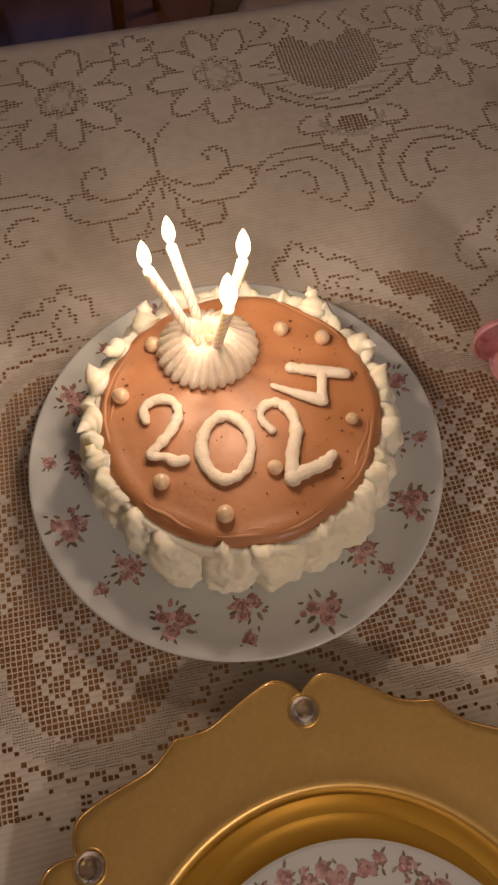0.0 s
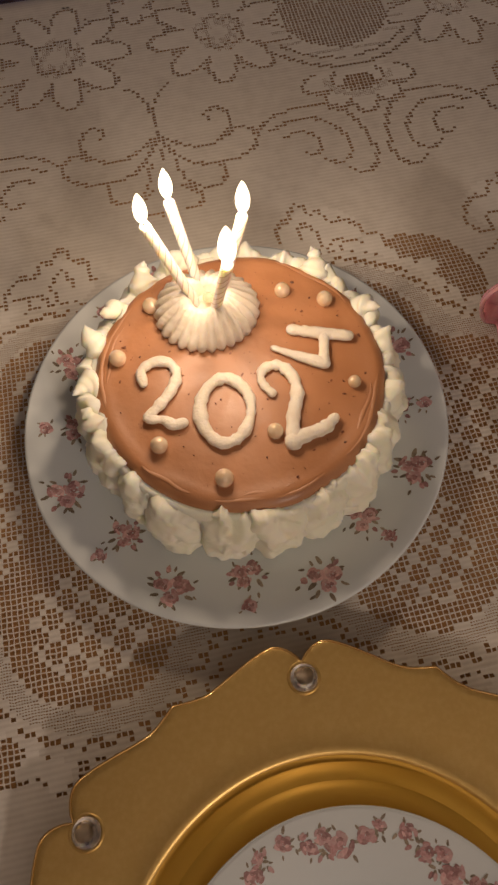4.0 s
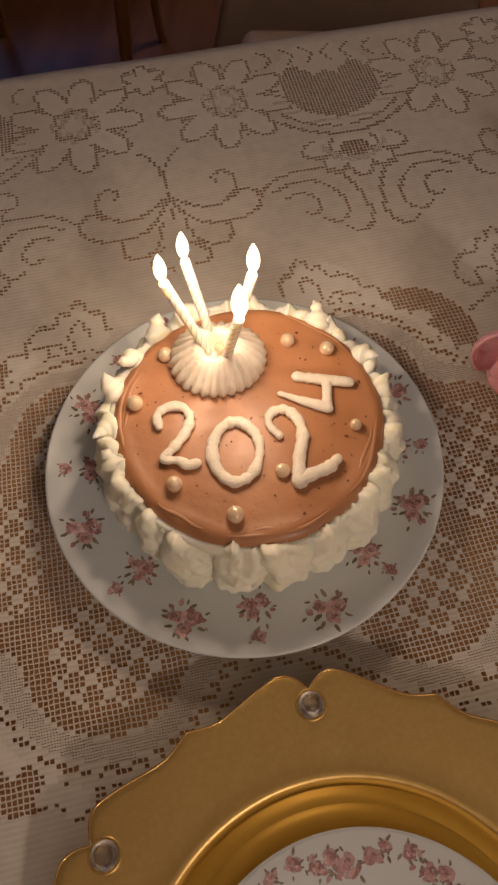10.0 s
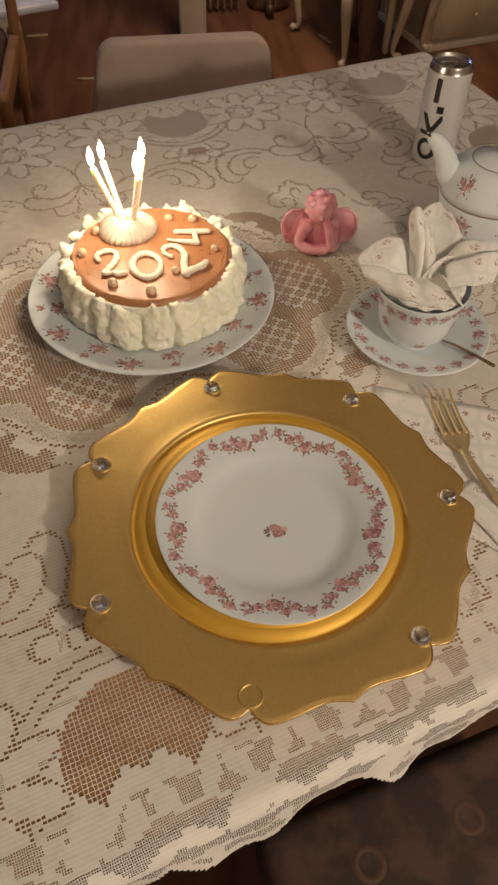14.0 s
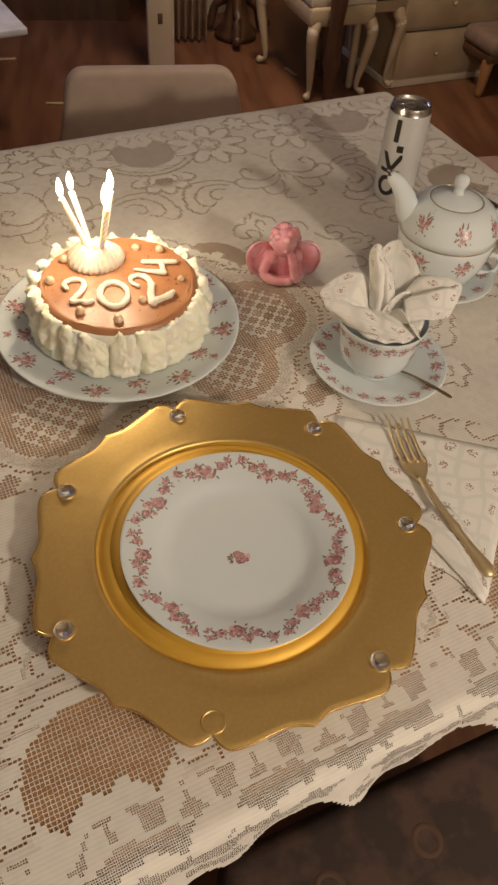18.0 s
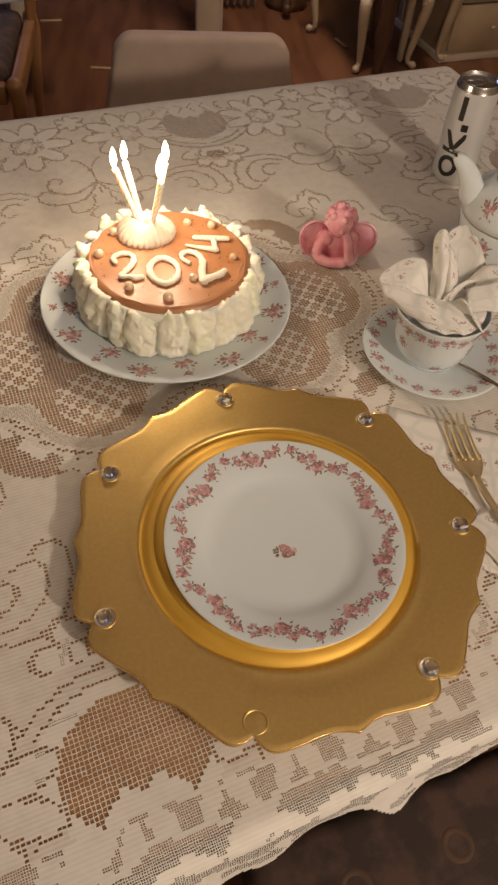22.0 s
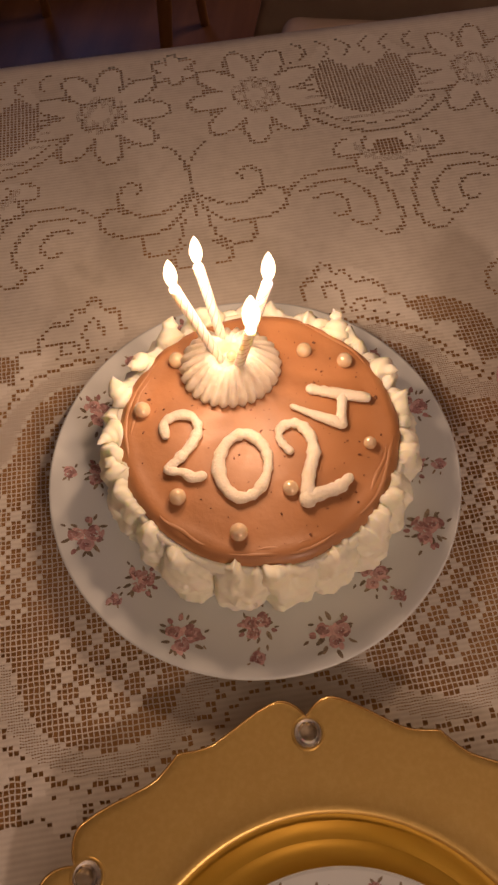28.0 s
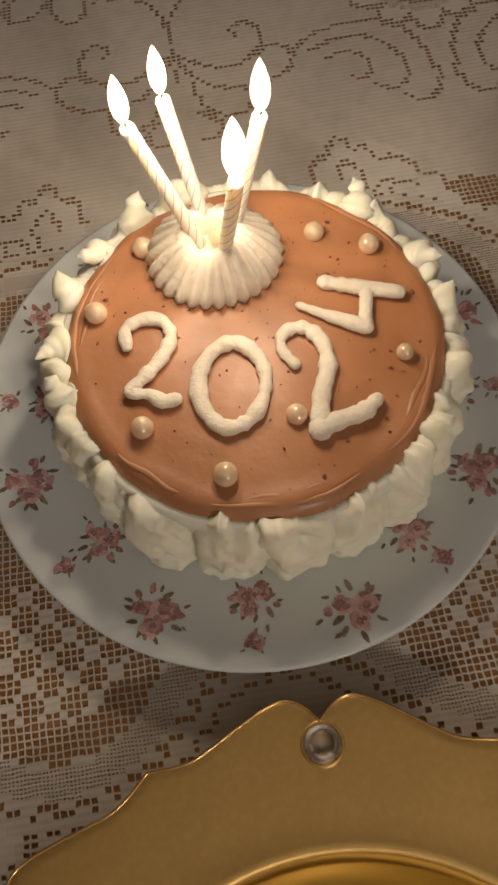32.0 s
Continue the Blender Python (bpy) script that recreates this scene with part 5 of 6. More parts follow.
# ---- utility lighter ----
lighter = thing("utility_lighter", (0.598, 0.450, TOP), "long-necked gas lighter with a green and white grip", "lighter")
part("barrel", tube([(-0.027, 0.106, 0.007), (-0.012, 0.060, 0.0085), (0.001, 0.020, 0.010)], lambda s: 0.0055 + 0.0045 * s, 14), "lighter_dark", lighter)
part("trigger_ring", tube(spline([(0.004, 0.010, 0.010), (0.016, 0.000, 0.009), (0.018, -0.020, 0.009), (0.010, -0.030, 0.010)], 6), 0.0022, 8), "lighter_dark", lighter)
part("trigger", tube([(0.004, 0.004, 0.010), (0.012, -0.012, 0.009), (0.020, -0.040, 0.008)], lambda s: 0.0034 - 0.0015 * s, 10), "lighter_dark", lighter)
part("grip", tube(spline([(0.001, 0.014, 0.011), (0.000, -0.030, 0.012), (-0.001, -0.080, 0.012), (-0.006, -0.118, 0.012), (-0.012, -0.132, 0.011)], 6), lambda s: 0.0095 + 0.0035 * math.sin(s * 2.6), 16), "lighter_green", lighter)
part("grip_inlay", tube(spline([(-0.007, 0.008, 0.012), (-0.011, -0.030, 0.012), (-0.011, -0.080, 0.012), (-0.013, -0.106, 0.011)], 6), lambda s: 0.006 + 0.003 * math.sin(s * 2.8), 12), "lighter_white", lighter, "off-white grip inlay")

# ---- pink figurine ----
bm = bmesh.new()
sphere((0, 0.003, 0.020), 0.019, bm, 20, (1.0, 0.72, 1.1))
sphere((-0.001, -0.004, 0.0515), 0.0165, bm, 20, (0.92, 0.92, 1.06))
sphere((-0.001, -0.018, 0.0475), 0.0030, bm, 8)
for sx in (-1, 1):
    # shoulder, then a broad wing with a raised border and three feathers
    sphere((sx * 0.015, -0.003, 0.030), 0.0090, bm, 14)
    wing = [(sx * x, y, z) for x, y, z in ((0.012, 0.008, 0.036), (0.019, 0.004, 0.045), (0.029, 0.001, 0.048), (0.039, -0.001, 0.043), (0.0435, -0.002, 0.032), (0.0415, -0.002, 0.019), (0.035, 0.000, 0.007), (0.024, 0.004, 0.003))]
    tube(spline(wing, 6), 0.0016, 8, bm=bm)
    sphere((sx * 0.0275, 0.0035, 0.0262), 0.0215, bm, 28, (0.76, 0.17, 1.05))
    sphere((sx * 0.0330, 0.0020, 0.0340), 0.0120, bm, 16, (0.80, 0.22, 1.05))
    sphere((sx * 0.0330, 0.0020, 0.0180), 0.0100, bm, 16, (0.75, 0.22, 1.20))
    tube(spline([(sx * 0.020, 0.002, 0.040), (sx * 0.030, 0.0015, 0.030), (sx * 0.033, 0.002, 0.012)], 5), 0.0022, 8, bm=bm)
rr = random.Random(4)
for k in range(46):
    g, h = rr.random() * 6.28, rr.uniform(-0.35, 1.0)
    c = math.sqrt(max(0, 1 - h * h * 0.9))
    if math.sin(g) < -0.3 and h < 0.45:
        continue
    sphere((-0.001 + 0.0150 * math.cos(g) * c, -0.003 + 0.0145 * math.sin(g) * c, 0.054 + 0.0150 * h), rr.uniform(0.0036, 0.0052), bm, 10)
tube(spline([(-0.017, -0.004, 0.030), (-0.0235, -0.010, 0.013), (-0.012, -0.017, 0.0075), (0.006, -0.018, 0.0065)], 6), lambda s: 0.0068 - 0.0014 * s, 12, bm=bm)
tube(spline([(0.017, -0.004, 0.026), (0.016, -0.014, 0.007), (0.0115, -0.017, 0.020), (0.008, -0.016, 0.036), (0.006, -0.015, 0.041)], 6), lambda s: 0.0062 - 0.0010 * s, 12, bm=bm)
sphere((0.0, 0.002, 0.004), 0.022, bm, 20, (1.30, 0.85, 0.25))
fig = part("figurine", bm, "pink_wax")
fig.matrix_world = pose(0.2735, 0.3720, TOP - 0.0005, 0, 0, -4)
mod = fig.modifiers.new("fuse", "REMESH")
mod.mode, mod.voxel_size, mod.use_smooth_shade = "VOXEL", 0.0009, True
tagged(fig, "pink translucent wax figurine with two rounded wings", "figurine")

# ---- fork on the flat napkin ----
flat = thing("flat_napkin", (0.345, 0.020, TOP + 0.0016), "floral cotton napkin lying half under the charger plate", "napkin")
Z0 = 0.0
sheet((((-0.060, 0.116, Z0), (0.020, 0.082, Z0 + 0.001), (0.092, 0.053, Z0)), ((-0.078, 0.060, Z0), (0.000, 0.030, Z0 + 0.0015), (0.070, 0.004, Z0 + 0.001)), ((-0.060, -0.010, Z0), (-0.010, -0.020, Z0 + 0.001), (0.043, -0.046, Z0)), ((-0.050, -0.050, Z0), (-0.015, -0.070, Z0 + 0.001), (0.008, -0.104, Z0))), "cloth", flat, thick=0.0016, scale=0.19)
sheet((((-0.034, -0.020, Z0 + 0.002), (-0.022, -0.040, Z0 + 0.004), (0.006, -0.103, Z0 + 0.002)), ((-0.014, -0.010, Z0 + 0.0035), (0.002, -0.040, Z0 + 0.006), (0.012, -0.098, Z0 + 0.003)), ((0.012, -0.006, Z0 + 0.0025), (0.020, -0.040, Z0 + 0.003), (0.026, -0.076, Z0 + 0.002))), "flap", flat, thick=0.0012, scale=0.08)

fork = thing("fork", (0.3395, 0.043, TOP + 0.0075), "gold-coloured dinner fork lying on the napkin", "fork")
for k in range(4):
    x = (k - 1.5) * 0.0070
    part("tine", tube(spline([(x * 0.98, 0.022, 0.0005), (x * 1.02, 0.040, -0.002), (x * 0.98, 0.058, -0.0005), (x * 0.92, 0.073, 0.004)], 5), lambda s: 0.0021 - 0.0010 * s, 8, flat=0.75), "fork_gold", fork)
bm = bmesh.new()
prof = [(0.0028, -0.004), (0.0055, 0.003), (0.0104, 0.011), (0.0124, 0.019), (0.0128, 0.026)]
rows = [[bm.verts.new((w * s, y, 0.0012 - 0.0022 * math.sin(max(0, (y + 0.004) / 0.03) * 2.4) + 0.0016 * s * s)) for s in (-1, -0.5, 0, 0.5, 1)] for w, y in prof]
for a, b in zip(rows, rows[1:]):
    for i in range(4):
        bm.faces.new((a[i], a[i + 1], b[i + 1], b[i]))
head = part("head", bm, "fork_gold", fork)
m2 = head.modifiers.new("thickness", "SOLIDIFY")
m2.thickness = 0.0018
handle = spline([(0.000, 0.000, 0.0015), (0.003, -0.025, 0.004), (0.011, -0.055, 0.0035), (0.019, -0.080, 0.001), (0.025, -0.100, 0.0)], 8)
part("handle", tube(handle, lambda s: 0.0036 + 0.0110 * max(0, s - 0.58) ** 1.1 - 0.010 * max(0, s - 0.9) + (0.0012 if 0.48 < s < 0.56 else 0), 12, flat=0.55), "fork_gold", fork)

# ---- the room ----
def panel(name, x0, x1, y0, y1, z0, z1, material, label="", category="wall"):
    ob = part(name, box(x0, x1, y0, y1, z0, z1), material, smooth=False)
    return tagged(ob, label, category, kind="structure")


panel("floor", -2.6, 3.4, -2.8, 4.8, -0.05, 0.0, "floor_wood", "dark reddish-brown wooden floor", "floor")
panel("ceiling", -2.6, 3.4, -2.8, 4.8, 2.5, 2.55, "ceiling_paint", "plain off-white ceiling", "ceiling")
panel("wall_north", -2.6, 3.4, 4.5, 4.6, 0, 2.5, "plaster", "plain warm plaster wall")
panel("wall_south", -2.6, 3.4, -2.7, -2.6, 0, 2.5, "plaster", "plain warm plaster wall")
panel("wall_west", -2.6, -2.5, -2.6, 4.5, 0, 2.5, "plaster", "plain warm plaster wall")
panel("wall_east", 3.3, 3.4, -2.6, 4.5, 0, 2.5, "plaster", "plain warm plaster wall")
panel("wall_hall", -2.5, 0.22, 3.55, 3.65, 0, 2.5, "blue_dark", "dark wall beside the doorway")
panel("baseboard", -2.5, 0.22, 3.53, 3.55, 0, 0.10, "dark_wood", "dark baseboard", "baseboard")

post = thing("door_frame", (0.315, 2.96, 0), "cream painted door post with a latch hole", "door frame", kind="structure")
part("post", box(-0.048, 0.048, -0.04, 0.04, 0, 2.1, 0.004), "white_paint", post)
part("stop_strip", box(0.048, 0.062, -0.02, 0.03, 0, 2.1, 0.003), "white_paint", post)
part("strike_plate", box(-0.006, 0.014, -0.0425, -0.040, 0.19, 0.23, 0.001), "dark_wood", post)

curtain = thing("curtain", (0.46, 3.26, 0), "pale hanging curtain behind the door post", "curtain")
bm = bmesh.new()
rows = [[bm.verts.new((-0.09 + 0.18 * k / 40, 0.022 * math.sin(k * 0.9 + 0.2 * z), z)) for k in range(41)] for z in (0.02, 0.6, 1.2, 2.0)]
for a, b in zip(rows, rows[1:]):
    for i in range(40):
        bm.faces.new((a[i], a[i + 1], b[i + 1], b[i]))
drape = part("drape", bm, "curtain_cloth", curtain)
drape.modifiers.new("thickness", "SOLIDIFY").thickness = 0.004

board = thing("panelled_door", (0.62, 3.66, 0), "cream panelled door with a plinth board", "door", turn=22)
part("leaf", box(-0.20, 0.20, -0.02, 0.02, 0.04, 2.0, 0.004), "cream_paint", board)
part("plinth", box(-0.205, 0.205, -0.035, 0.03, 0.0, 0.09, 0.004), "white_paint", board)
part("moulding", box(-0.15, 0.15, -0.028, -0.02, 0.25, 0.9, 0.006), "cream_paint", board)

carved = thing("carved_stand", (0.70, 3.32, 0), "dark carved wooden stand with scrolled foot", "stand")
part("column", lathe([(0, 0), (0.09, 0), (0.10, 0.03), (0.06, 0.07), (0.045, 0.16), (0.07, 0.26), (0.05, 0.36), (0.035, 0.6), (0.06, 0.72), (0.04, 0.85), (0.05, 1.2), (0, 1.2)], 28), "dark_wood", carved)
for k in range(3):
    g = 2.1 * k + 0.4
    part("foot", tube(spline([(0.04 * math.cos(g), 0.04 * math.sin(g), 0.16), (0.11 * math.cos(g), 0.11 * math.sin(g), 0.12), (0.14 * math.cos(g), 0.14 * math.sin(g), 0.03), (0.17 * math.cos(g), 0.17 * math.sin(g), 0.045)], 5), 0.02, 10), "dark_wood", carved)


def cabriole(x, y, sx, sy, height, parent):
    pts = spline([(x, y, height), (x + sx * 0.022, y + sy * 0.022, height * 0.82), (x + sx * 0.008, y + sy * 0.008, height * 0.42), (x - sx * 0.002, y - sy * 0.002, height * 0.12), (x + sx * 0.016, y + sy * 0.016, 0.018)], 6)
    leg = part("leg", tube(pts, lambda s: 0.029 - 0.019 * min(1, s * 1.3) + 0.006 * max(0, s - 0.85) / 0.15, 12), "cream_paint", parent)
    part("carved_knee", sphere((x + sx * 0.020, y + sy * 0.020, height * 0.86), 0.024, None, 14, (1, 1, 1.4)), "white_paint", leg)


desk = thing("side_table", (0.975, 2.85, 0), "cream carved side table on cabriole legs", "side table", turn=11)
H = 0.30
for sx, sy in ((-1, -1), (-1, 1), (1, -1), (1, 1)):
    cabriole(sx * 0.11 - 0.01 * (sy > 0) * 5, sy * 0.19, sx, sy, H, desk)
part("apron", box(-0.15, 0.13, -0.22, 0.22, H - 0.02, H + 0.05, 0.012), "cream_paint", desk)
part("body", box(-0.15, 0.13, -0.21, 0.21, H + 0.05, H + 0.09, 0.006), "white_paint", desk)
part("shelf_post", box(0.085, 0.115, -0.205, -0.175, H + 0.09, 0.95, 0.004), "cream_paint", desk)
part("shelf_post", box(-0.14, -0.11, -0.205, -0.175, H + 0.09, 0.95, 0.004), "cream_paint", desk)
part("back_panel", box(-0.14, 0.12, 0.17, 0.19, H + 0.09, 0.95, 0.004), "cream_paint", desk)
part("top", box(-0.17, 0.15, -0.24, 0.24, 0.95, 0.975, 0.006), "cream_paint", desk)

bottle = thing("glass_jar", (0.90, 2.80, H + 0.092), "small dark glass jar on the side table", "jar")
part("jar", lathe([(0, 0), (0.030, 0), (0.034, 0.02), (0.034, 0.10), (0.02, 0.12), (0.02, 0.14), (0, 0.14)], 24), "blue_dark", bottle)
part("label", lathe([(0.0346, 0.03), (0.0346, 0.075)], 24), "white_paint", bottle, "pale paper label")

chair_leg = thing("wooden_chair", (0.965, 2.58, 0), "dark carved wooden chair before the cabinets", "chair")
for x, y in ((0, 0), (0.06, 0.30)):
    part("leg", shift(lathe([(0, 0), (0.020, 0), (0.024, 0.12), (0.034, 0.16), (0.026, 0.30), (0.038, 0.45), (0.036, 0.9), (0.03, 1.05), (0, 1.06)], 18), Matrix.Translation((x, y, 0))), "dark_wood", chair_leg)
part("rail", box(-0.01, 0.07, 0.0, 0.30, 0.40, 0.46, 0.01), "dark_wood", chair_leg)

cabinet = thing("cabinet", (1.205, 2.92, 0), "cream cabinet with a drawer on cabriole legs", "cabinet", turn=12)
for sx, sy in ((1, -1), (1, 1)):
    cabriole(sx * 0.03, sy * 0.17, 0.6 * sx, sy, H, cabinet)
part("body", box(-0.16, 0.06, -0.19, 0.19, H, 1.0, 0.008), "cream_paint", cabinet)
# shade of the drawer's gap, put on as a dark strip
part("drawer_gap_shade", box(-0.15, 0.05, -0.192, -0.189, H + 0.045, H + 0.055), "recess_shade", cabinet)
for sy in (-1, 1):
    part("leg", tube([(-0.14, sy * 0.16, H), (-0.14, sy * 0.16, 0.02)], 0.016, 10), "cream_paint", cabinet)

chest = thing("chest_of_drawers", (1.475, 3.00, 0), "cream painted chest of drawers with small knobs", "chest of drawers", turn=14)
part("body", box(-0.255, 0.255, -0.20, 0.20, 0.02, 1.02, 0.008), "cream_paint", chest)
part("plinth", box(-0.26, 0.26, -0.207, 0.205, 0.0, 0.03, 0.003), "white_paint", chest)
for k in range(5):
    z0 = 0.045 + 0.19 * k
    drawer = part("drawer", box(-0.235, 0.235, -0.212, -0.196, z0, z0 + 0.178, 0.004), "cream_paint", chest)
    # dark strip on the front for the shade between two drawers
    part("drawer_gap_shade", box(-0.22, 0.21, -0.2128, -0.2115, z0 + 0.176, z0 + 0.183), "recess_shade", chest)
    for x in (-0.05,):
        knob = sphere((x + 0.04 * (k % 2), -0.226, z0 + 0.085), 0.009, None, 14, (1, 0.8, 1))
        part("knob", knob, "cream_paint", drawer)

stool = thing("upholstered_bench", (1.80, 2.86, 0), "low wooden footstool with a padded grey-brown seat", "footstool", turn=14)
part("cushion", box(-0.20, 0.24, -0.20, 0.20, 0.165, 0.235, 0.03, segments=4), "dim_fabric", stool)
part("frame", box(-0.19, 0.23, -0.185, 0.185, 0.13, 0.17, 0.01), "dark_wood", stool)
for sx in (-0.17, 0.19):
    for sy in (-0.16, 0.16):
        part("leg", tube([(sx, sy, 0.135), (sx * 1.02, sy * 1.02, 0.07), (sx * 1.08, sy * 1.08, 0.015)], lambda s: 0.026 - 0.010 * s, 12), "honey_wood", stool)
throw = thing("patterned_throw", (1.87, 3.10, 0.0), "dark leaf-patterned throw heaped behind the footstool", "throw", turn=14)
bm = box(-0.26, 0.28, -0.06, 0.14, 0.0, 0.62, 0.06, segments=5)
bmesh.ops.subdivide_edges(bm, edges=bm.edges, cuts=3, use_grid_fill=True)
for v in bm.verts:
    v.co += Vector((noise.noise(v.co * 9), noise.noise(v.co * 9 + Vector((4, 0, 0))), 0.6 * noise.noise(v.co * 7 + Vector((0, 5, 0))) * min(1, v.co.z * 4))) * 0.035
part("cloth", bm, "dark_pattern", throw)

near_table = thing("low_table", (-0.165, 2.40, 0), "low white table with a pale blue-lit marble top", "table", turn=20.6)
part("marble_slab", box(-0.90, 0.0, 0.0, 0.82, 0.325, 0.35, 0.006), "marble_top", near_table)
for u0 in (-0.88, -0.085):
    part("pedestal", box(u0, u0 + 0.10, 0.70, 0.78, 0.0, 0.325, 0.006), "white_paint", near_table)
part("pedestal", box(-0.88, -0.78, 0.06, 0.14, 0.0, 0.325, 0.006), "white_paint", near_table)
for place, turn in (((-0.338, 3.062), 8), ((-0.115, 2.62), -4), ((0.887, 2.915), -70)):
    slip = tagged(part("floor_strip", box(-0.045, 0.045, -0.008, 0.008, 0.0, 0.006, 0.002), "cream_paint"), "short pale strip lying on the wooden floor", "strip")
    slip.matrix_world = pose(*place, 0.0, 0, 0, turn)

# wooden chair off to the side, behind the table
wood = thing("wooden_chair", (-0.475, 1.69, 0), "honey-brown wooden chair with curved legs", "chair")
for sx in (-1, 1):
    for sy in (-1, 1):
        pts = spline([(sx * 0.222, sy * 0.205, 0.445), (sx * 0.226, sy * 0.209, 0.40), (sx * 0.216, sy * 0.20, 0.28), (sx * 0.206, sy * 0.20, 0.12), (sx * 0.214, sy * 0.21, 0.0)], 6)
        part("leg", tube(pts, lambda s: 0.021 - 0.009 * min(1, 1.4 * s), 12), "honey_wood", wood)
    part("arm_post", tube(spline([(sx * 0.226, 0.19, 0.44), (sx * 0.232, 0.19, 0.54), (sx * 0.222, 0.20, 0.66), (sx * 0.20, 0.215, 0.92)], 6), 0.015, 12), "honey_wood", wood)
    part("side_rail", box(sx * 0.222 - 0.014, sx * 0.222 + 0.014, -0.19, 0.19, 0.40, 0.45, 0.006), "honey_wood", wood)
for sy in (-1, 1):
    part("cross_rail", box(-0.20, 0.20, sy * 0.20 - 0.014, sy * 0.20 + 0.014, 0.40, 0.45, 0.006), "honey_wood", wood)
part("seat", box(-0.205, 0.205, -0.185, 0.185, 0.43, 0.475, 0.02, segments=4), "dark_brocade", wood)
part("crest_rail", tube(spline([(-0.20, 0.215, 0.90), (0, 0.222, 0.95), (0.20, 0.215, 0.90)], 6), 0.02, 12), "honey_wood", wood)

# chair across the table
chair = thing("upholstered_chair", (0.190, 1.20, 0), "low chair with pale grey padded seat and back", "chair", turn=1)
bm = bmesh.new()
outline = []
for cx, cz, a0 in ((0.150, 0.562, 0), (-0.150, 0.562, 90)):
    outline += [(cx + 0.048 * math.cos(radians(a0 + 9 * k)), cz + 0.048 * math.sin(radians(a0 + 9 * k))) for k in range(11)]
outline += [(-0.250, 0.33), (0.250, 0.33)]
face_ = bm.faces.new([bm.verts.new((x, -0.03, z)) for x, z in outline])
ext = bmesh.ops.extrude_face_region(bm, geom=[face_])
bmesh.ops.translate(bm, vec=(0, 0.06, 0), verts=[v for v in ext["geom"] if isinstance(v, bmesh.types.BMVert)])
bmesh.ops.recalc_face_normals(bm, faces=bm.faces)
bmesh.ops.bevel(bm, geom=[e for e in bm.edges if abs(e.verts[0].co.y - e.verts[1].co.y) < 1e-6], offset=0.016, segments=4, affect="EDGES", profile=0.5)
part("backrest", shift(bm, pose(0, 0.15, 0, -4, 0, 0)), "pale_fabric", chair)
part("seat", box(-0.19, 0.19, -0.22, 0.10, 0.37, 0.435, 0.028, segments=4), "pale_fabric", chair)
part("seat_frame", box(-0.17, 0.17, -0.20, 0.18, 0.33, 0.37, 0.006), "dark_wood", chair)
for sx in (-0.155, 0.155):
    for sy in (-0.18, 0.16):
        part("leg", tube([(sx, sy, 0.34), (sx * 1.03, sy * 1.03, 0.0)], lambda s: 0.019 - 0.006 * s, 10), "dark_wood", chair)

# chair beside the right end of the table
side = thing("floral_chair", (1.22, 0.96, 0), "chair with a dusty pink floral seat and padded back rail", "chair", turn=3)
part("seat", box(-0.26, 0.30, -0.30, 0.24, 0.36, 0.44, 0.03, segments=4), "rose_fabric", side)
part("back_rail", box(-0.25, 0.30, 0.20, 0.31, 0.38, 0.452, 0.012, segments=3), "rose_fabric", side)
for sx in (-0.22, 0.26):
    for sy in (-0.26, 0.22):
        part("leg", tube([(sx, sy, 0.37), (sx * 1.03, sy * 1.03, 0.0)], 0.018, 10), "dark_wood", side)
for k in range(26):
    x, y = rnd.uniform(-0.23, 0.28), rnd.uniform(-0.27, 0.19)
    bm = bmesh.new()
    spray(bm, rnd, x, y, 0.022, lambda a, b: 0.4405)
    part("flower_print", bm, PRINT[0], side, smooth=False, more=PRINT[1])

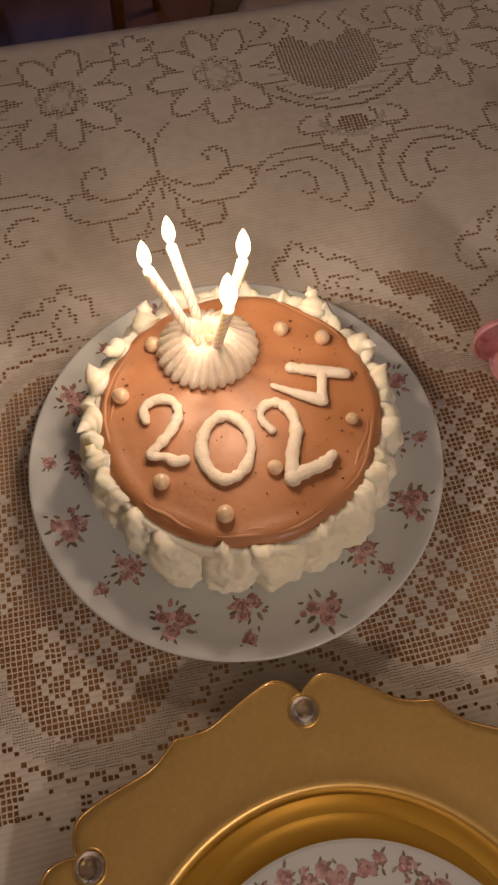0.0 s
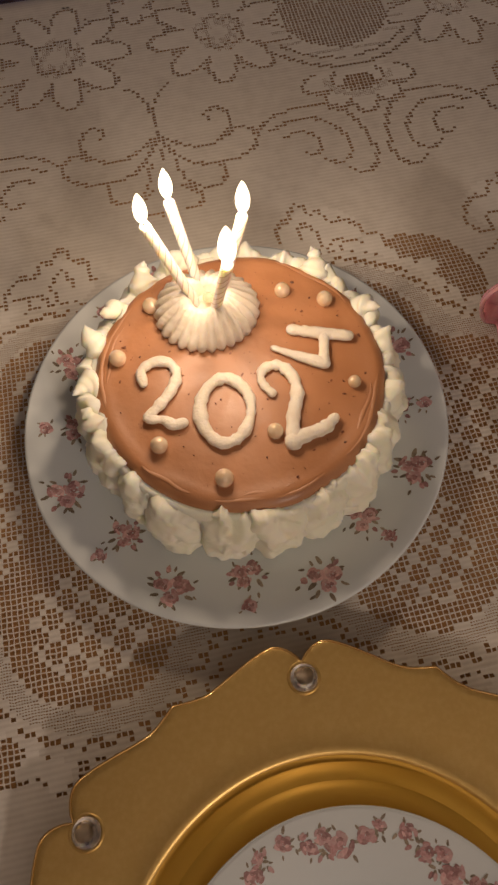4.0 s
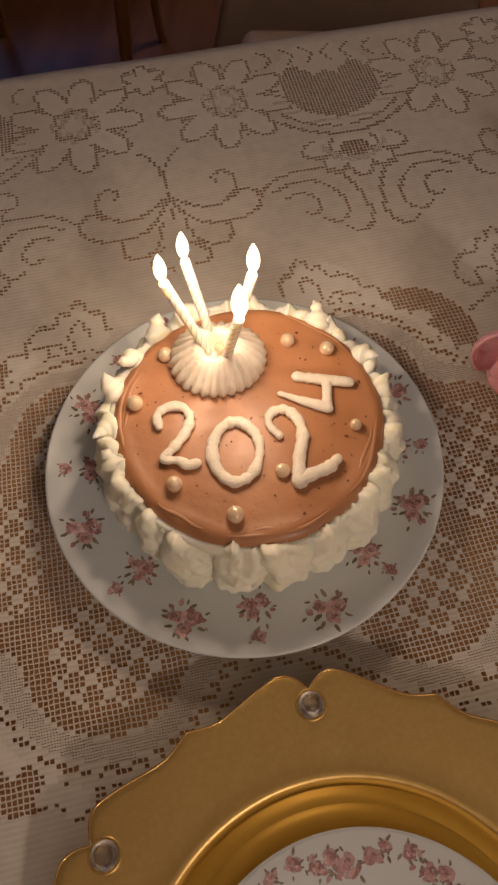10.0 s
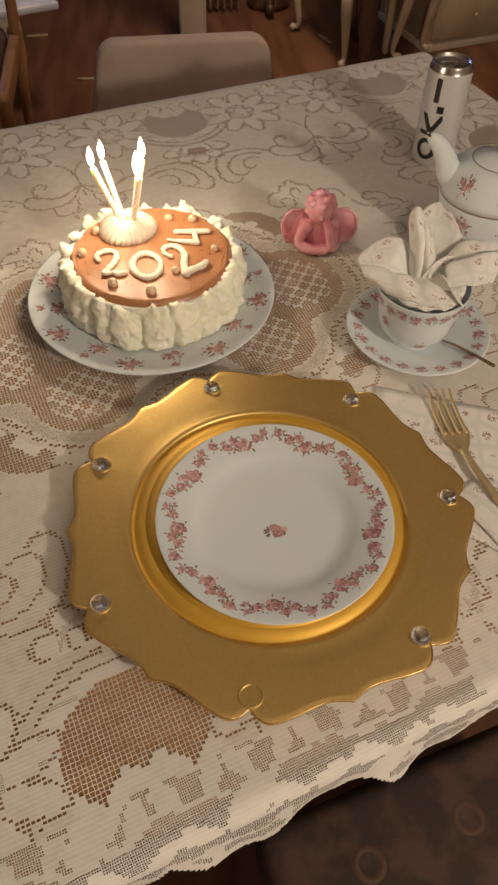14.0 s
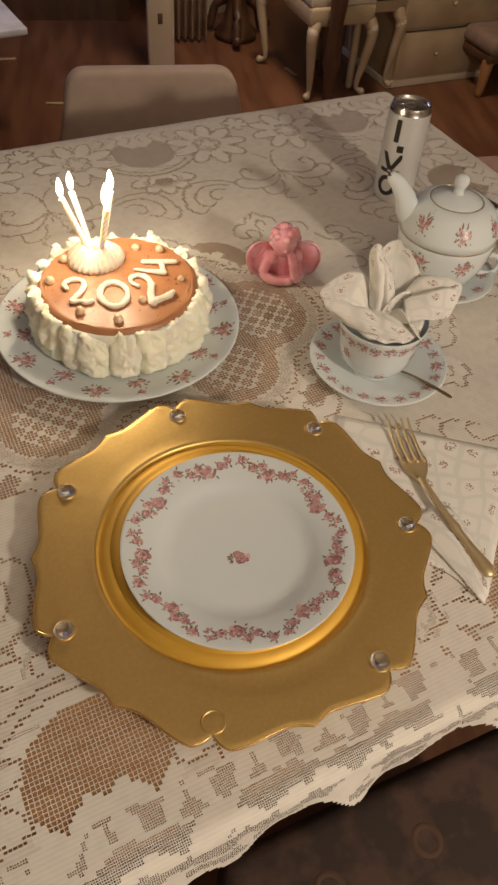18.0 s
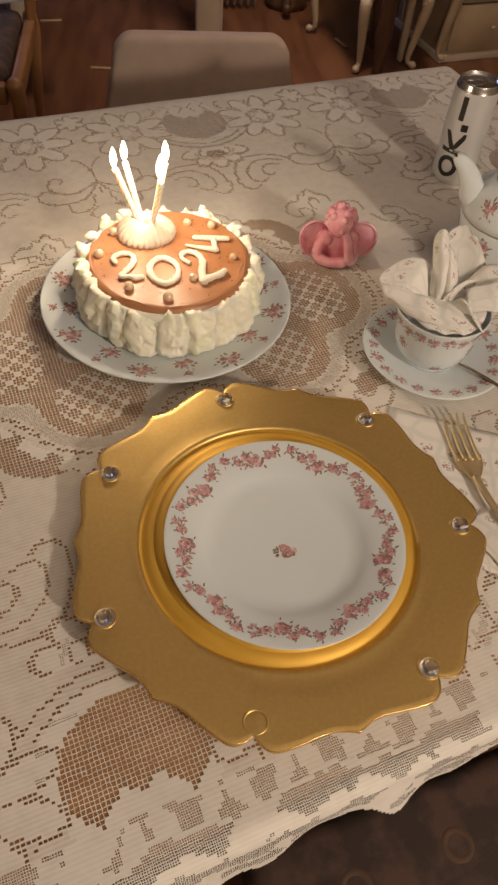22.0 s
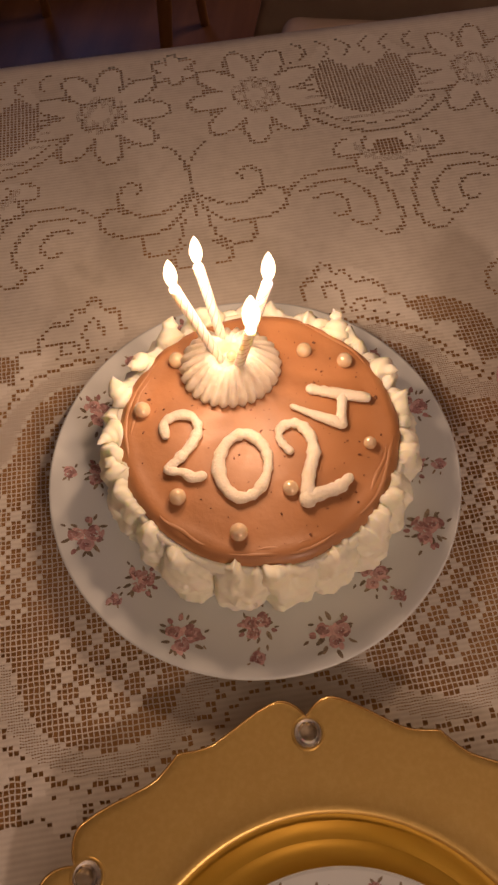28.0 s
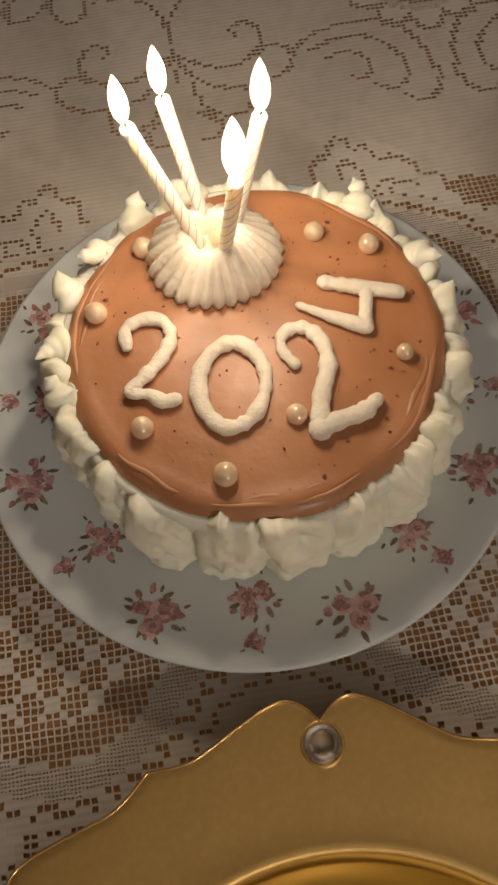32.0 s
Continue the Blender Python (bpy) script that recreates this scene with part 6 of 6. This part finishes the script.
# chair drawn up to the near edge of the table
seat = thing("brocade_chair", (0.405, -0.335, 0), "wooden chair with a dark brocade seat pulled up to the table", "chair", turn=14)
part("seat", box(-0.235, 0.235, -0.22, 0.225, 0.385, 0.45, 0.025, segments=4), "dark_brocade", seat)
part("seat_frame", box(-0.22, 0.22, -0.20, 0.20, 0.33, 0.385, 0.008), "dark_wood", seat)
for sx in (-0.20, 0.20):
    for sy in (-0.19, 0.19):
        part("leg", tube([(sx, sy, 0.35), (sx * 1.02, sy * 1.02, 0.0)], lambda s: 0.021 - 0.007 * s, 10), "dark_wood", seat)
for k in range(16):
    x, y = -0.19 + 0.11 * (k % 4) + 0.05 * ((k // 4) % 2), -0.16 + 0.105 * (k // 4)
    medal = lathe([(0.010, 0.4498), (0.012, 0.4508), (0.015, 0.4508), (0.017, 0.4498)], 16)
    part("woven_ring", shift(medal, Matrix.Translation((x, y, 0))), "bronze_fabric", seat)
seat.scale = (1, 1, 1.075)
cover = thing("bronze_throw", (0.49, -0.335, 0.4855), "smooth bronze-brown throw lying over the brocade seat", "throw", turn=14)
sheet((((-0.17, -0.20, 0.001), (-0.06, -0.14, 0.004), (0.05, 0.02, 0.004), (0.10, 0.14, 0.001)), ((-0.10, -0.22, 0.003), (0.02, -0.16, 0.006), (0.12, -0.02, 0.006), (0.15, 0.14, 0.003)), ((-0.02, -0.22, 0.001), (0.06, -0.18, 0.003), (0.14, -0.08, 0.003), (0.18, 0.06, 0.001))), "cloth", cover, "bronze_fabric", 0.003)
rug = tagged(part("rug", box(-0.5, 0.5, -0.5, 0.35, 0.0, 0.012, 0.004), "rug_weave"), "grey-beige woven rug on the wooden floor", "rug")
rug.matrix_world = pose(1.02, -0.45, 0, 0, 0, 14)

# standing lamp behind the camera, known by its shadows
standing = thing("floor_lamp", (FLOOR_LAMP[0], FLOOR_LAMP[1], 0), "standing lamp with a bare round warm globe", "floor lamp")
part("base", lathe([(0, 0), (0.14, 0), (0.145, 0.012), (0.12, 0.026), (0.02, 0.034), (0, 0.034)], 40), "dark_wood", standing)
part("pole", tube([(0, 0, 0.03), (0, 0, FLOOR_LAMP[2] - 0.12)], 0.012, 12), "dark_wood", standing)
part("socket", lathe([(0, FLOOR_LAMP[2] - 0.13), (0.03, FLOOR_LAMP[2] - 0.13), (0.035, FLOOR_LAMP[2] - 0.105), (0, FLOOR_LAMP[2] - 0.10)], 24), "aluminium", standing)
globe = part("globe", sphere((0, 0, FLOOR_LAMP[2]), 0.09, None, 28), "bulb", standing, "glowing white glass globe")
globe.visible_shadow = False
